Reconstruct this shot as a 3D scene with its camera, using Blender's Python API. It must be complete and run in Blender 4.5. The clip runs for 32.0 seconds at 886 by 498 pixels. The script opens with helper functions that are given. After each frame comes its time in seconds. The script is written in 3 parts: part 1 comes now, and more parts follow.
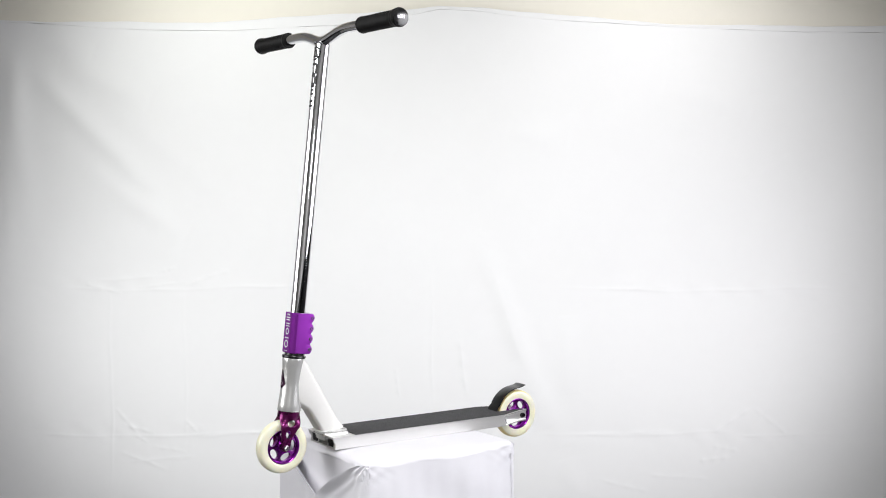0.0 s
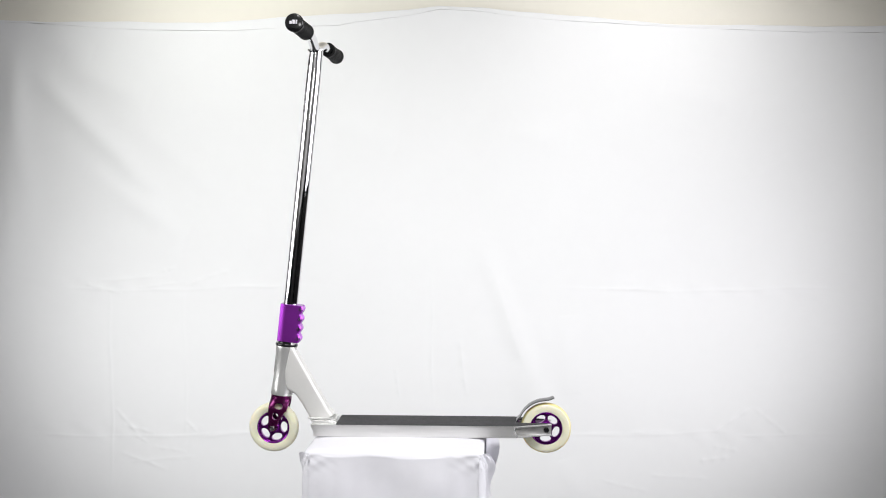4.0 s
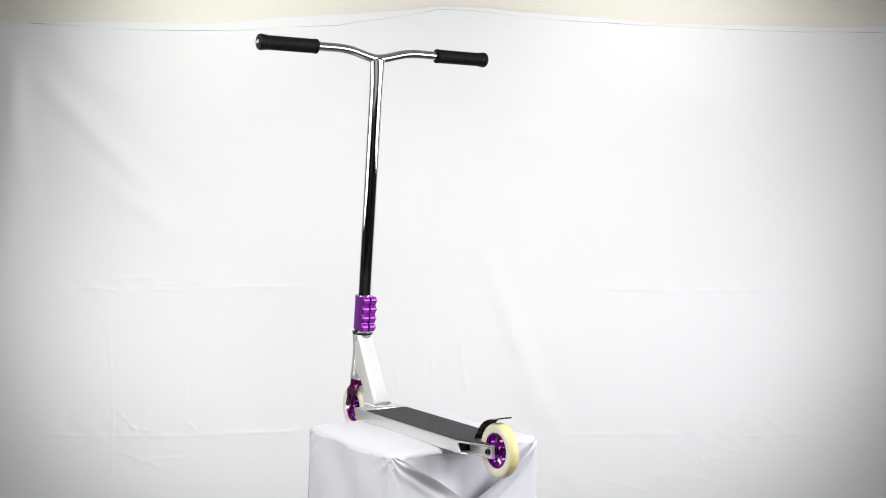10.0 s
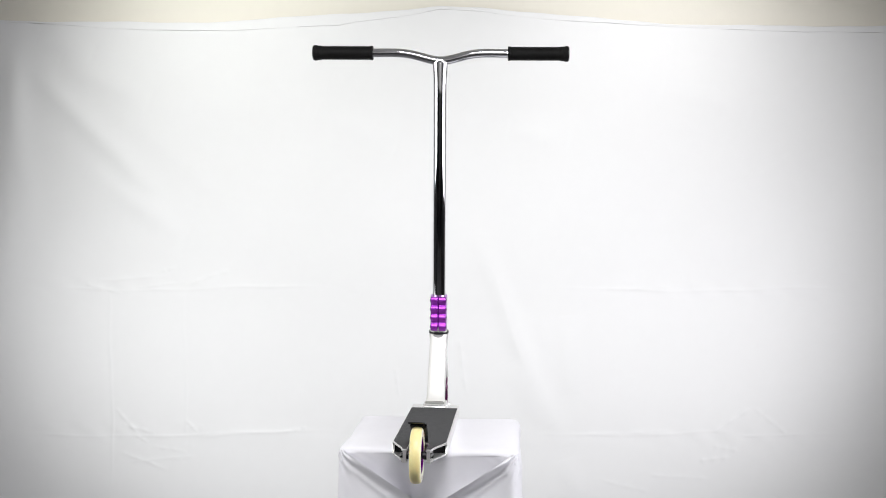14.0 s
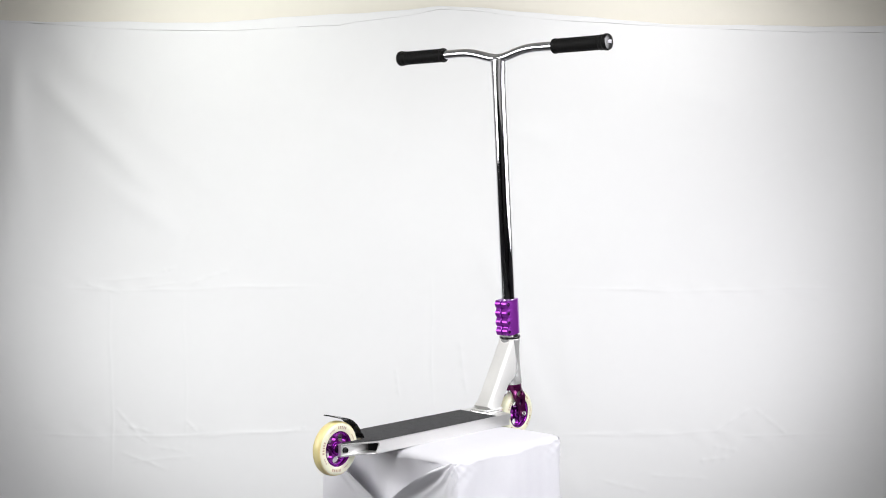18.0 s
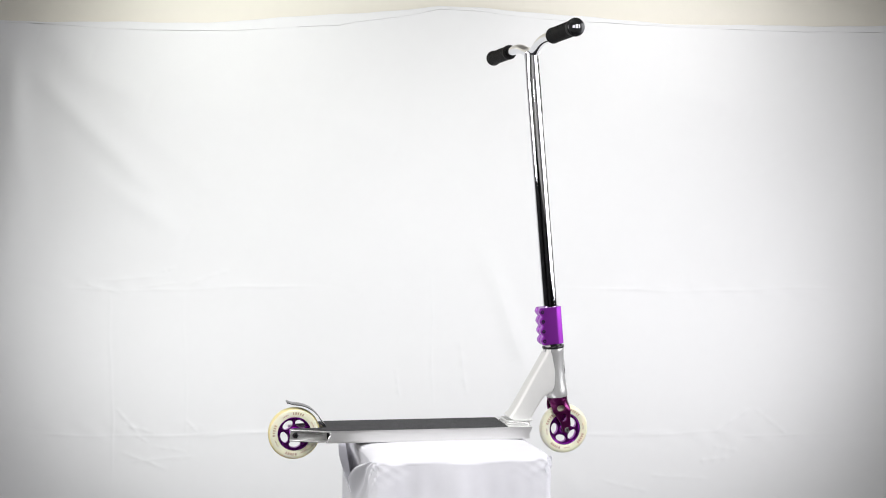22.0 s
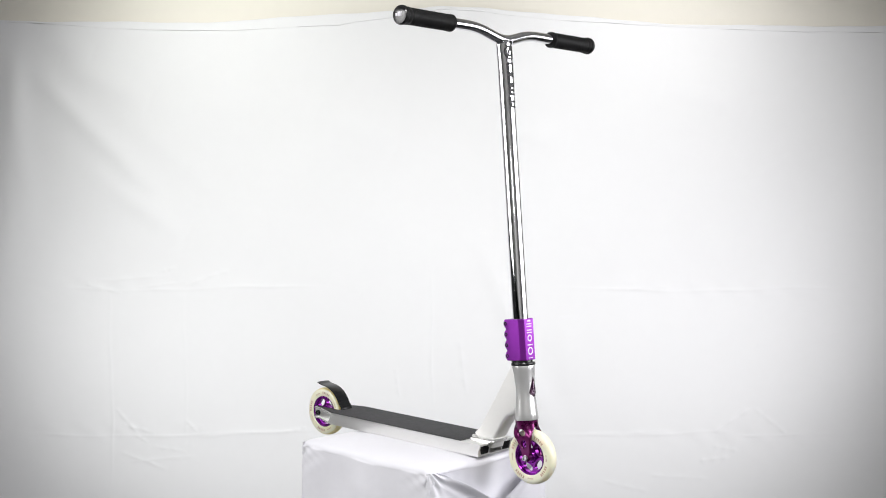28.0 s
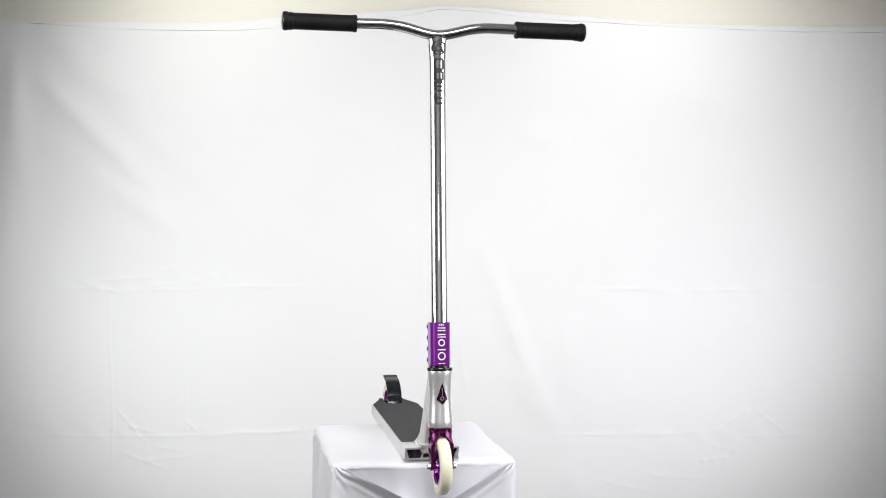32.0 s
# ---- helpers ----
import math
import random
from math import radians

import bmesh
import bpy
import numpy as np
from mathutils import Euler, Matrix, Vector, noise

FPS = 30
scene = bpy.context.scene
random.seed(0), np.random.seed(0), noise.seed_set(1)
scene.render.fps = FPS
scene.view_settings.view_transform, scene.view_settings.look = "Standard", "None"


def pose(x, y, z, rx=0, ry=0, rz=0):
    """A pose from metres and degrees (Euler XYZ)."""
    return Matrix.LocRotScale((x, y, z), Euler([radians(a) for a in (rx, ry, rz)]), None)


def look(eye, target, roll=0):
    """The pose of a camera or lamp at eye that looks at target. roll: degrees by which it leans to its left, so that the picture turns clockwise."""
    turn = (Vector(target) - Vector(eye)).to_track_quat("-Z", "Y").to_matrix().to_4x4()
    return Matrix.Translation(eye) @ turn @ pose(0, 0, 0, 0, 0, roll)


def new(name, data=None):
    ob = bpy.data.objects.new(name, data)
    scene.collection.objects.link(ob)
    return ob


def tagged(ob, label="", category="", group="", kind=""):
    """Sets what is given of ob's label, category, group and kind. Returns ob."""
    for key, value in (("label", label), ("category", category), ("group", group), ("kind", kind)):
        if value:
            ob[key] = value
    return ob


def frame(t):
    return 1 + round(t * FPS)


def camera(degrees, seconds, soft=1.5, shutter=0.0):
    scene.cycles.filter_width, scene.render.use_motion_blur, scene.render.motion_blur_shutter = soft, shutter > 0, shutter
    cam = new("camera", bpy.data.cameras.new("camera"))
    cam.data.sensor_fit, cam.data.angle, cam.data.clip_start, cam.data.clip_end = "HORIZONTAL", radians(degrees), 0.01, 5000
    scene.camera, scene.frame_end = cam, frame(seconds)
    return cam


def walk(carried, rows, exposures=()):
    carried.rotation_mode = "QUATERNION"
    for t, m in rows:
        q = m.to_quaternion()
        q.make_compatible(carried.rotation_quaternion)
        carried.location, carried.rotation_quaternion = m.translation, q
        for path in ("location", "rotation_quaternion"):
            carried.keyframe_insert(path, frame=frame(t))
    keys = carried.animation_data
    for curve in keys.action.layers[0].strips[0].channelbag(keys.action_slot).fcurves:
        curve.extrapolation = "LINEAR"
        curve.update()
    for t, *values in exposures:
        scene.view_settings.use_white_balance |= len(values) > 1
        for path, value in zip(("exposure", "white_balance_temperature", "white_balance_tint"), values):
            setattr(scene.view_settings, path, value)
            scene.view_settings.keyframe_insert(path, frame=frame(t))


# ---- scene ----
# Studio: a stunt scooter on a cloth-covered plinth turns before a white sheet; the camera stands still.
BASE = 0.7605          # height of the front axle above the floor
PLANE = -0.0193        # scooter's middle plane from the turning axis

cam = camera(41.0, 32.0, soft=1.05)
EYE = Vector((0.0, -2.6372, 0.5496 + BASE))
VIEW = look(EYE, EYE + Vector((0.01804, 0.99843, -0.05303)), 0.69)
walk(cam, [(0, VIEW), (32, VIEW)])

# ---- light ----
world = bpy.data.worlds.new("studio")
world.use_nodes = True
world.node_tree.nodes["Background"].inputs[0].default_value = (0.9, 0.95, 1.0, 1)
world.node_tree.nodes["Background"].inputs[1].default_value = 0.02
scene.world = world
scene.view_settings.exposure = -0.01


def area(name, eye, target, size, power, spread, colour=(1, 1, 1)):
    d = bpy.data.lights.new(name, "AREA")
    d.shape, d.size, d.size_y, d.energy, d.spread, d.color = "RECTANGLE", size[0], size[1], power, radians(spread), colour
    ob = new(name, d)
    ob.matrix_world = look(eye, target)
    return ob


def spot(name, eye, target, cone, blend, radius, power, colour=(1, 1, 1)):
    d = bpy.data.lights.new(name, "SPOT")
    d.spot_size, d.spot_blend, d.shadow_soft_size, d.energy, d.color = radians(cone), blend, radius, power, colour
    ob = new(name, d)
    ob.matrix_world = look(eye, target)
    return ob


COOL = (0.995, 0.99, 0.99)
area("key_softbox", (0.15, -1.55, 2.56), (0.0, -0.05, 0.75), (1.0, 0.45), 5.6, 68, COOL)
area("front_softbox", (-2.35, -0.75, 1.62), (0.0, 0.0, 1.00), (1.6, 1.30), 8.2, 76, COOL)
area("front_softbox", (2.3, -0.70, 1.62), (0.0, 0.0, 1.00), (2.3, 1.30), 14.0, 78, (0.965, 0.96, 1.0))
# added fill spots, bounced off the ceiling and the white wall behind the camera
spot("ceiling_bounce_fill", (0.0, -3.3, 1.7), (0.0, -1.9, 2.75), 120, 1.0, 0.15, 42, COOL)
spot("wall_bounce_fill", (0.0, -2.95, 1.0), (0.0, -4.4, 2.0), 150, 0.9, 0.15, 55, COOL)
# unseen spots added to light the sheet; their cone edges imitate lens vignetting
spot("backdrop_vignette_spot", (-1.302, 0.193, 0.69), (-0.46, 1.33, 0.95), 104, 1.0, 0.12, 28.0, (0.985, 0.99, 0.985))
spot("backdrop_vignette_spot", (1.302, 0.193, 0.69), (0.70, 1.33, 0.95), 106, 1.0, 0.12, 26.2, (0.985, 0.97, 1.0))
spot("backdrop_vignette_top_spot", (-0.811, 0.469, 2.254), (-0.46, 1.33, 1.44), 110, 1.0, 0.08, 31.4, (0.99, 1.0, 0.955))
spot("backdrop_vignette_top_spot", (0.811, 0.469, 2.254), (0.70, 1.33, 1.43), 111, 1.0, 0.08, 28.6, (1.0, 0.99, 0.985))


# ---- materials ----
def socket(node, name, value):
    node.inputs[name].default_value = value


def material(name, colour, rough=0.5, metal=0.0, vary=0.06, scale=30.0, bump=0.0, bump_scale=200.0, stretch=(1, 1, 1),
             coat=0.0, sub=0.0, spread=0.08, sheen=0.0, spec=0.5):
    """Principled surface with colour and gloss varied at two scales and a fine relief."""
    m = bpy.data.materials.new(name)
    m.use_nodes = True
    nt = m.node_tree
    b = nt.nodes["Principled BSDF"]
    geo = nt.nodes.new("ShaderNodeTexCoord")
    mapn = nt.nodes.new("ShaderNodeMapping")
    socket(mapn, "Scale", stretch)
    nt.links.new(geo.outputs["Object"], mapn.inputs["Vector"])
    big = nt.nodes.new("ShaderNodeTexNoise")
    socket(big, "Scale", scale)
    socket(big, "Detail", 4.0)
    nt.links.new(mapn.outputs[0], big.inputs["Vector"])
    fine = nt.nodes.new("ShaderNodeTexNoise")
    socket(fine, "Scale", scale * 9)
    socket(fine, "Detail", 3.0)
    nt.links.new(mapn.outputs[0], fine.inputs["Vector"])
    add = nt.nodes.new("ShaderNodeMath")
    add.operation = "MULTIPLY_ADD"
    add.inputs[1].default_value = 0.4
    nt.links.new(fine.outputs["Fac"], add.inputs[0])
    nt.links.new(big.outputs["Fac"], add.inputs[2])
    ramp = nt.nodes.new("ShaderNodeMapRange")
    socket(ramp, "From Min", 0.45)
    socket(ramp, "From Max", 0.95)
    socket(ramp, "To Min", 1 - vary)
    socket(ramp, "To Max", 1 + vary)
    nt.links.new(add.outputs[0], ramp.inputs["Value"])
    mul = nt.nodes.new("ShaderNodeVectorMath")
    mul.operation = "SCALE"
    mul.inputs[0].default_value = colour
    nt.links.new(ramp.outputs[0], mul.inputs["Scale"])
    nt.links.new(mul.outputs[0], b.inputs["Base Color"])
    rr = nt.nodes.new("ShaderNodeMapRange")
    socket(rr, "From Min", 0.4)
    socket(rr, "From Max", 1.0)
    socket(rr, "To Min", max(0.01, rough - spread))
    socket(rr, "To Max", min(1, rough + spread))
    nt.links.new(add.outputs[0], rr.inputs["Value"])
    nt.links.new(rr.outputs[0], b.inputs["Roughness"])
    socket(b, "Metallic", metal)
    socket(b, "Specular IOR Level", spec)
    socket(b, "Coat Weight", coat)
    socket(b, "Coat Roughness", 0.08)
    socket(b, "Sheen Weight", sheen)
    if sub:
        socket(b, "Subsurface Weight", sub)
        socket(b, "Subsurface Radius", (0.012, 0.010, 0.006))
        socket(b, "Subsurface Scale", 0.6)
    if bump:
        rel = nt.nodes.new("ShaderNodeTexNoise")
        socket(rel, "Scale", bump_scale)
        socket(rel, "Detail", 2.0)
        nt.links.new(mapn.outputs[0], rel.inputs["Vector"])
        bn = nt.nodes.new("ShaderNodeBump")
        socket(bn, "Strength", bump)
        socket(bn, "Distance", 0.001)
        nt.links.new(rel.outputs["Fac"], bn.inputs["Height"])
        nt.links.new(bn.outputs[0], b.inputs["Normal"])
    return m


SHEET = material("white_cotton", (0.83, 0.835, 0.84), 0.9, vary=0.012, scale=3, bump=0.25, bump_scale=700, sheen=0.1)
DRAPE = material("white_polycotton", (0.81, 0.805, 0.85), 0.75, vary=0.02, scale=8, bump=0.2, bump_scale=600, sheen=0.15)
WALL = material("cream_wall_paint", (0.80, 0.77, 0.69), 0.75, vary=0.02, scale=4, bump=0.2, bump_scale=150)
ROOM = material("white_room_paint", (0.78, 0.775, 0.76), 0.8, vary=0.05, scale=3)
# for the added low panels that darken what the chrome reflects
DARK_PANEL = material("charcoal_reflection_panel", (0.035, 0.034, 0.036), 0.7, vary=0.1, scale=5)
CEIL = material("ceiling_paint", (0.82, 0.82, 0.80), 0.85, vary=0.03, scale=3)
FLOOR = material("grey_carpet", (0.18, 0.18, 0.185), 0.95, vary=0.15, scale=20, bump=0.5, bump_scale=300)
CHROME = material("chrome_plate", (0.74, 0.74, 0.765), 0.045, 1.0, vary=0.01, scale=8, spread=0.006, bump=0.05, bump_scale=45, stretch=(1, 1, 0.3))
ALLOY = material("brushed_aluminium", (0.74, 0.735, 0.725), 0.30, 0.66, vary=0.035, scale=25, stretch=(0.12, 1, 1), spread=0.02)
TUBE = material("raw_aluminium", (0.84, 0.84, 0.83), 0.26, 0.66, vary=0.015, scale=8, spread=0.01)
MATTE = material("blasted_aluminium", (0.77, 0.765, 0.745), 0.50, 0.40, vary=0.02, scale=15, spread=0.03)
WELD = material("weld_metal", (0.80, 0.80, 0.79), 0.40, 0.6, vary=0.12, scale=120)
PURPLE = material("purple_anodised", (0.36, 0.044, 0.52), 0.28, 0.75, vary=0.02, scale=15, spread=0.012, coat=0.25)
CORE = material("purple_anodised_wheel", (0.33, 0.030, 0.42), 0.18, 0.92, vary=0.03, scale=20, spread=0.02, coat=0.3)
PLUM = material("plum_anodised", (0.135, 0.009, 0.090), 0.28, 0.85, vary=0.03, scale=20, spread=0.02, coat=0.35)
BADGE = material("dark_plum_enamel", (0.034, 0.004, 0.025), 0.25, 0.5, vary=0.05, scale=60, coat=0.3)
CREAM = material("cream_urethane", (0.87, 0.85, 0.66), 0.32, vary=0.04, scale=40, sub=0.3, coat=0.15)
TREAD = material("yellowed_urethane_tread", (0.87, 0.76, 0.38), 0.36, vary=0.06, scale=40, sub=0.3, coat=0.1)
PRINT = material("faded_brown_print", (0.56, 0.41, 0.30), 0.6, vary=0.3, scale=300)
TAPE = material("black_grit_tape", (0.060, 0.060, 0.063), 0.9, vary=0.28, scale=70, bump=0.9, bump_scale=1100, spec=0.35)
# the next two also colour the blocks that darken the deck's hollow pockets
RUBBER = material("black_grip_rubber_and_pocket_shade", (0.007, 0.007, 0.007), 0.55, vary=0.15, scale=100, bump=0.2, bump_scale=500, spec=0.22)
PLASTIC = material("black_gloss_plastic_and_pocket_dark", (0.010, 0.010, 0.011), 0.16, vary=0.1, scale=60, coat=0.4)
BLACK = material("black_anodised", (0.012, 0.012, 0.013), 0.22, 0.15, vary=0.1, scale=60)
FENDER = material("black_fender_metal", (0.012, 0.012, 0.013), 0.14, 0.0, vary=0.1, scale=50, spec=0.36)
DARK_STEEL = material("dark_steel", (0.16, 0.13, 0.17), 0.3, 1.0, vary=0.08, scale=80)
STEEL = material("bright_steel", (0.62, 0.62, 0.63), 0.22, 1.0, vary=0.06, scale=80)
INK = material("black_ink", (0.012, 0.012, 0.014), 0.45, vary=0.1, scale=200)
WHITE = material("white_print", (0.82, 0.80, 0.86), 0.5, vary=0.05, scale=200)
PALE = material("pale_etching", (0.55, 0.42, 0.52), 0.4, 0.6, vary=0.08, scale=200)


# ---- mesh helpers ----
def raw_mesh(name, verts, faces, mat, smooth=True):
    me = bpy.data.meshes.new(name)
    me.from_pydata([tuple(v) for v in verts], [], [tuple(f) for f in faces])
    me.materials.append(mat)
    me.update()
    if smooth:
        me.polygons.foreach_set("use_smooth", [True] * len(me.polygons))
    return me


def part(name, bm, mat, parent=None, label="", smooth=True, angle=35):
    """Links a bmesh as one mesh object, under a thing or a part."""
    bmesh.ops.recalc_face_normals(bm, faces=bm.faces)
    if smooth:
        for f in bm.faces:
            f.smooth = True
        for e in bm.edges:
            if len(e.link_faces) == 2 and e.calc_face_angle(0) > radians(angle):
                e.smooth = False
    me = bpy.data.meshes.new(name)
    bm.to_mesh(me)
    bm.free()
    me.materials.append(mat)
    ob = new(name, me)
    ob.parent = parent
    return tagged(ob, label)


def revolve(profile, n=48, frame_m=None, closed=False, bm=None):
    """Turns a profile of (r, z) about z."""
    bm = bm or bmesh.new()
    rings = []
    for r, z in profile:
        if r < 1e-6:
            rings.append([bm.verts.new((0, 0, z))])
        else:
            rings.append([bm.verts.new((r * math.cos(2 * math.pi * i / n), r * math.sin(2 * math.pi * i / n), z)) for i in range(n)])
    pairs = list(zip(rings, rings[1:])) + ([(rings[-1], rings[0])] if closed else [])
    for a, b in pairs:
        for i in range(n):
            j = (i + 1) % n
            quad = [a[i % len(a)], a[j % len(a)], b[j % len(b)], b[i % len(b)]]
            quad = list(dict.fromkeys(quad))
            if len(quad) > 2:
                bm.faces.new(quad)
    if frame_m is not None:
        bmesh.ops.transform(bm, matrix=frame_m, verts=[v for ring in rings for v in ring])
    return bm


def loft(rings, bm=None, caps=True, loop=False):
    """Skins rings of points that have the same count."""
    bm = bm or bmesh.new()
    vs = [[bm.verts.new(p) for p in ring] for ring in rings]
    n = len(vs[0])
    for a, b in list(zip(vs, vs[1:])) + ([(vs[-1], vs[0])] if loop else []):
        for i in range(n):
            bm.faces.new((a[i], a[(i + 1) % n], b[(i + 1) % n], b[i]))
    if caps and not loop:
        bm.faces.new(vs[0][::-1])
        bm.faces.new(vs[-1])
    return bm


def sweep(path, radius, n=16, bm=None, flat=1.0):
    """A round bar along a path; radius may be a list."""
    pts = [Vector(p) for p in path]
    rings = []
    up = Vector((1, 0, 0))
    for i, p in enumerate(pts):
        d = (pts[min(i + 1, len(pts) - 1)] - pts[max(i - 1, 0)]).normalized()
        a = up.cross(d)
        if a.length < 1e-3:
            a = Vector((0, 1, 0)).cross(d)
        a.normalize()
        b = d.cross(a)
        r = radius[i] if isinstance(radius, (list, tuple)) else radius
        rings.append([p + a * r * math.cos(2 * math.pi * k / n) + b * r * flat * math.sin(2 * math.pi * k / n) for k in range(n)])
    return loft(rings, bm)


def prism(outline, a, b, place, bm=None):
    """Extrudes a flat outline of (u, v) from depth a to b; place(u, v, w) gives the point."""
    return loft([[place(u, v, w) for u, v in outline] for w in (a, b)], bm)


def bevelled(bm, width, segments=2, angle=30):
    edges = [e for e in bm.edges if len(e.link_faces) == 2 and e.calc_face_angle(0) > radians(angle)]
    bmesh.ops.bevel(bm, geom=edges, offset=width, segments=segments, affect="EDGES", profile=0.6, clamp_overlap=True)
    return bm


def box(x0, x1, y0, y1, z0, z1, bm=None):
    return prism([(x0, y0), (x1, y0), (x1, y1), (x0, y1)], z0, z1, lambda u, v, w: (u, v, w), bm)


def round_rect(hx, hy, r, k=5):
    out = []
    for cx, cy, a0 in ((hx - r, hy - r, 0), (-hx + r, hy - r, 90), (-hx + r, -hy + r, 180), (hx - r, -hy + r, 270)):
        for i in range(k):
            a = radians(a0 + 90 * i / (k - 1))
            out.append((cx + r * math.cos(a), cy + r * math.sin(a)))
    return out


def holed_plate(outline, centre, hole, a, b, place, n=48, edge=0.0012):
    """A plate with an oval hole, bevelled at both rims. outline: (u, v) points that the hole's centre sees all of; hole: (u, v) of an angle."""
    cx, cy = centre
    m = len(outline)

    def rim(ang):
        dx, dy = math.cos(ang), math.sin(ang)
        best = None
        for i in range(m):
            (x1, y1), (x2, y2) = outline[i], outline[(i + 1) % m]
            ex, ey = x2 - x1, y2 - y1
            den = dx * ey - dy * ex
            if abs(den) < 1e-12:
                continue
            t = ((x1 - cx) * ey - (y1 - cy) * ex) / den
            s = ((x1 - cx) * dy - (y1 - cy) * dx) / den
            if t > 0 and -1e-6 <= s <= 1 + 1e-6 and (best is None or t < best):
                best = t
        return best or 0.0
    angs = {2 * math.pi * i / n for i in range(n)}
    angs |= {math.atan2(y - cy, x - cx) % (2 * math.pi) for x, y in outline}
    angs = sorted(angs)
    angs = [t for i, t in enumerate(angs) if i == 0 or t - angs[i - 1] > 1e-3]
    lo, hi = min(a, b), max(a, b)
    rings = []
    for shift, w in ((edge, lo), (0, lo + edge), (0, hi - edge), (edge, hi)):
        ring = []
        for t in angs:
            r = rim(t) - shift
            ring.append(place(cx + r * math.cos(t), cy + r * math.sin(t), w))
        rings.append(ring)
    for shift, w in ((edge, hi), (0, hi - edge), (0, lo + edge), (edge, lo)):
        ring = []
        for t in angs:
            hx, hy = hole(t)
            h = math.hypot(hx, hy) + shift
            ring.append(place(cx + h * math.cos(t), cy + h * math.sin(t), w))
        rings.append(ring)
    return loft(rings, loop=True)


def wrapped(quads, radius, bm=None, lift=0.0006):
    """Thin print on a tube about z: quads of (s, z) round the front (+x), s along the girth."""
    bm = bm or bmesh.new()
    for q in quads:
        pts = [Vector(((radius + lift) * math.cos(s / radius), (radius + lift) * math.sin(s / radius), z)) for s, z in q]
        bm.faces.new([bm.verts.new(p) for p in pts])
    return bm


def ring_quads(s, z, r0, r1, n=28):
    out = []
    for i in range(n):
        a, b = 2 * math.pi * i / n, 2 * math.pi * (i + 1) / n
        out.append(((s + r0 * math.cos(a), z + r0 * math.sin(a)), (s + r1 * math.cos(a), z + r1 * math.sin(a)),
                    (s + r1 * math.cos(b), z + r1 * math.sin(b)), (s + r0 * math.cos(b), z + r0 * math.sin(b))))
    return out


# ---- the room ----
def room():
    def slab(name, dims, mat, label, cat):
        ob = part(name, box(*dims), mat, None, label, smooth=False)
        tagged(ob, "", cat, "", "structure")
    slab("floor", (-2.9, 2.9, -4.4, 1.349, -0.08, 0.0), FLOOR, "grey carpeted studio floor", "floor")
    slab("ceiling", (-2.9, 2.9, -4.4, 1.349, 2.75, 2.83), CEIL, "plain painted studio ceiling", "ceiling")
    slab("wall_north", (-3.0, 3.0, 1.349, 1.46, -0.08, 2.83), WALL, "cream painted wall behind the hung sheet", "wall")
    slab("wall_south", (-3.0, 3.0, -4.5, -4.4, 1.05, 2.83), ROOM, "plain white wall behind the camera", "wall")
    slab("wall_east", (2.9, 3.0, -4.4, 1.349, 1.05, 2.83), ROOM, "plain white side wall of the studio", "wall")
    slab("wall_west", (-3.0, -2.9, -4.4, 1.349, 1.05, 2.83), ROOM, "plain white side wall of the studio", "wall")
    # unseen dark panels, added so that the lower chrome reflects dark
    slab("dark_panel_south", (-3.0, 3.0, -4.5, -4.39, -0.08, 1.05), DARK_PANEL, "unseen charcoal panel added low on the wall for dark reflections", "wall")
    slab("dark_panel_east", (2.89, 3.0, -4.39, 1.349, -0.08, 1.05), DARK_PANEL, "unseen charcoal panel added low on the wall for dark reflections", "wall")
    slab("dark_panel_west", (-3.0, -2.89, -4.39, 1.349, -0.08, 1.05), DARK_PANEL, "unseen charcoal panel added low on the wall for dark reflections", "wall")


room()


# ---- the hung sheet ----
EDGE_X = [-2.3, -1.4, -1.21, -0.84, -0.65, -0.47, -0.28, -0.09, 0.054, 0.186, 0.28, 0.47, 0.66, 0.85, 1.03, 1.54, 2.3]
EDGE_Z = [1.850, 1.839, 1.838, 1.840, 1.846, 1.860, 1.877, 1.891, 1.906, 1.905, 1.898, 1.883, 1.869, 1.858, 1.857, 1.863, 1.87]
SEAM_X = [-2.3, -1.4, -1.21, -1.03, -0.84, -0.65, -0.47, -0.28, -0.21, -0.095, 0.055, 0.186, 0.28, 0.47, 0.66, 0.85, 0.94, 1.03, 1.54, 2.3]
SEAM_Z = [1.840, 1.835, 1.827, 1.818, 1.814, 1.816, 1.828, 1.838, 1.854, 1.869, 1.897, 1.892, 1.882, 1.864, 1.857, 1.850, 1.845, 1.842, 1.840, 1.84]
# creases of the cloth: x0, z0, x1, z1, height in millimetres
# sharp lines from folding
FOLDS = [
    (-1.218, 0.951, -0.276, 0.965, 1.6), (-0.879, 1.013, -0.819, 1.027, 1.6), (-0.955, 0.959, -0.785, 0.978, 1.5),
    (-1.041, 0.953, -1.037, 0.287, 1.4), (-0.795, 0.940, -0.785, 0.424, 0.8), (-0.965, 0.465, -0.914, 0.435, 1.6),
    (-1.371, 0.454, -0.234, 0.475, 1.7), (-0.785, 0.457, -0.424, 0.475, 1.4), (-0.789, 0.516, -0.751, 0.475, 1.8),
    (-0.462, 0.475, -0.377, 0.491, 1.4), (0.456, 0.967, 1.412, 0.977, 1.5), (0.387, 0.471, 1.069, 0.484, 1.6),
    (1.070, 0.474, 1.456, 0.481, 1.2), (0.031, 1.044, 0.044, 0.566, 2.2), (-0.085, 0.699, -0.069, 0.594, 2.6),
]
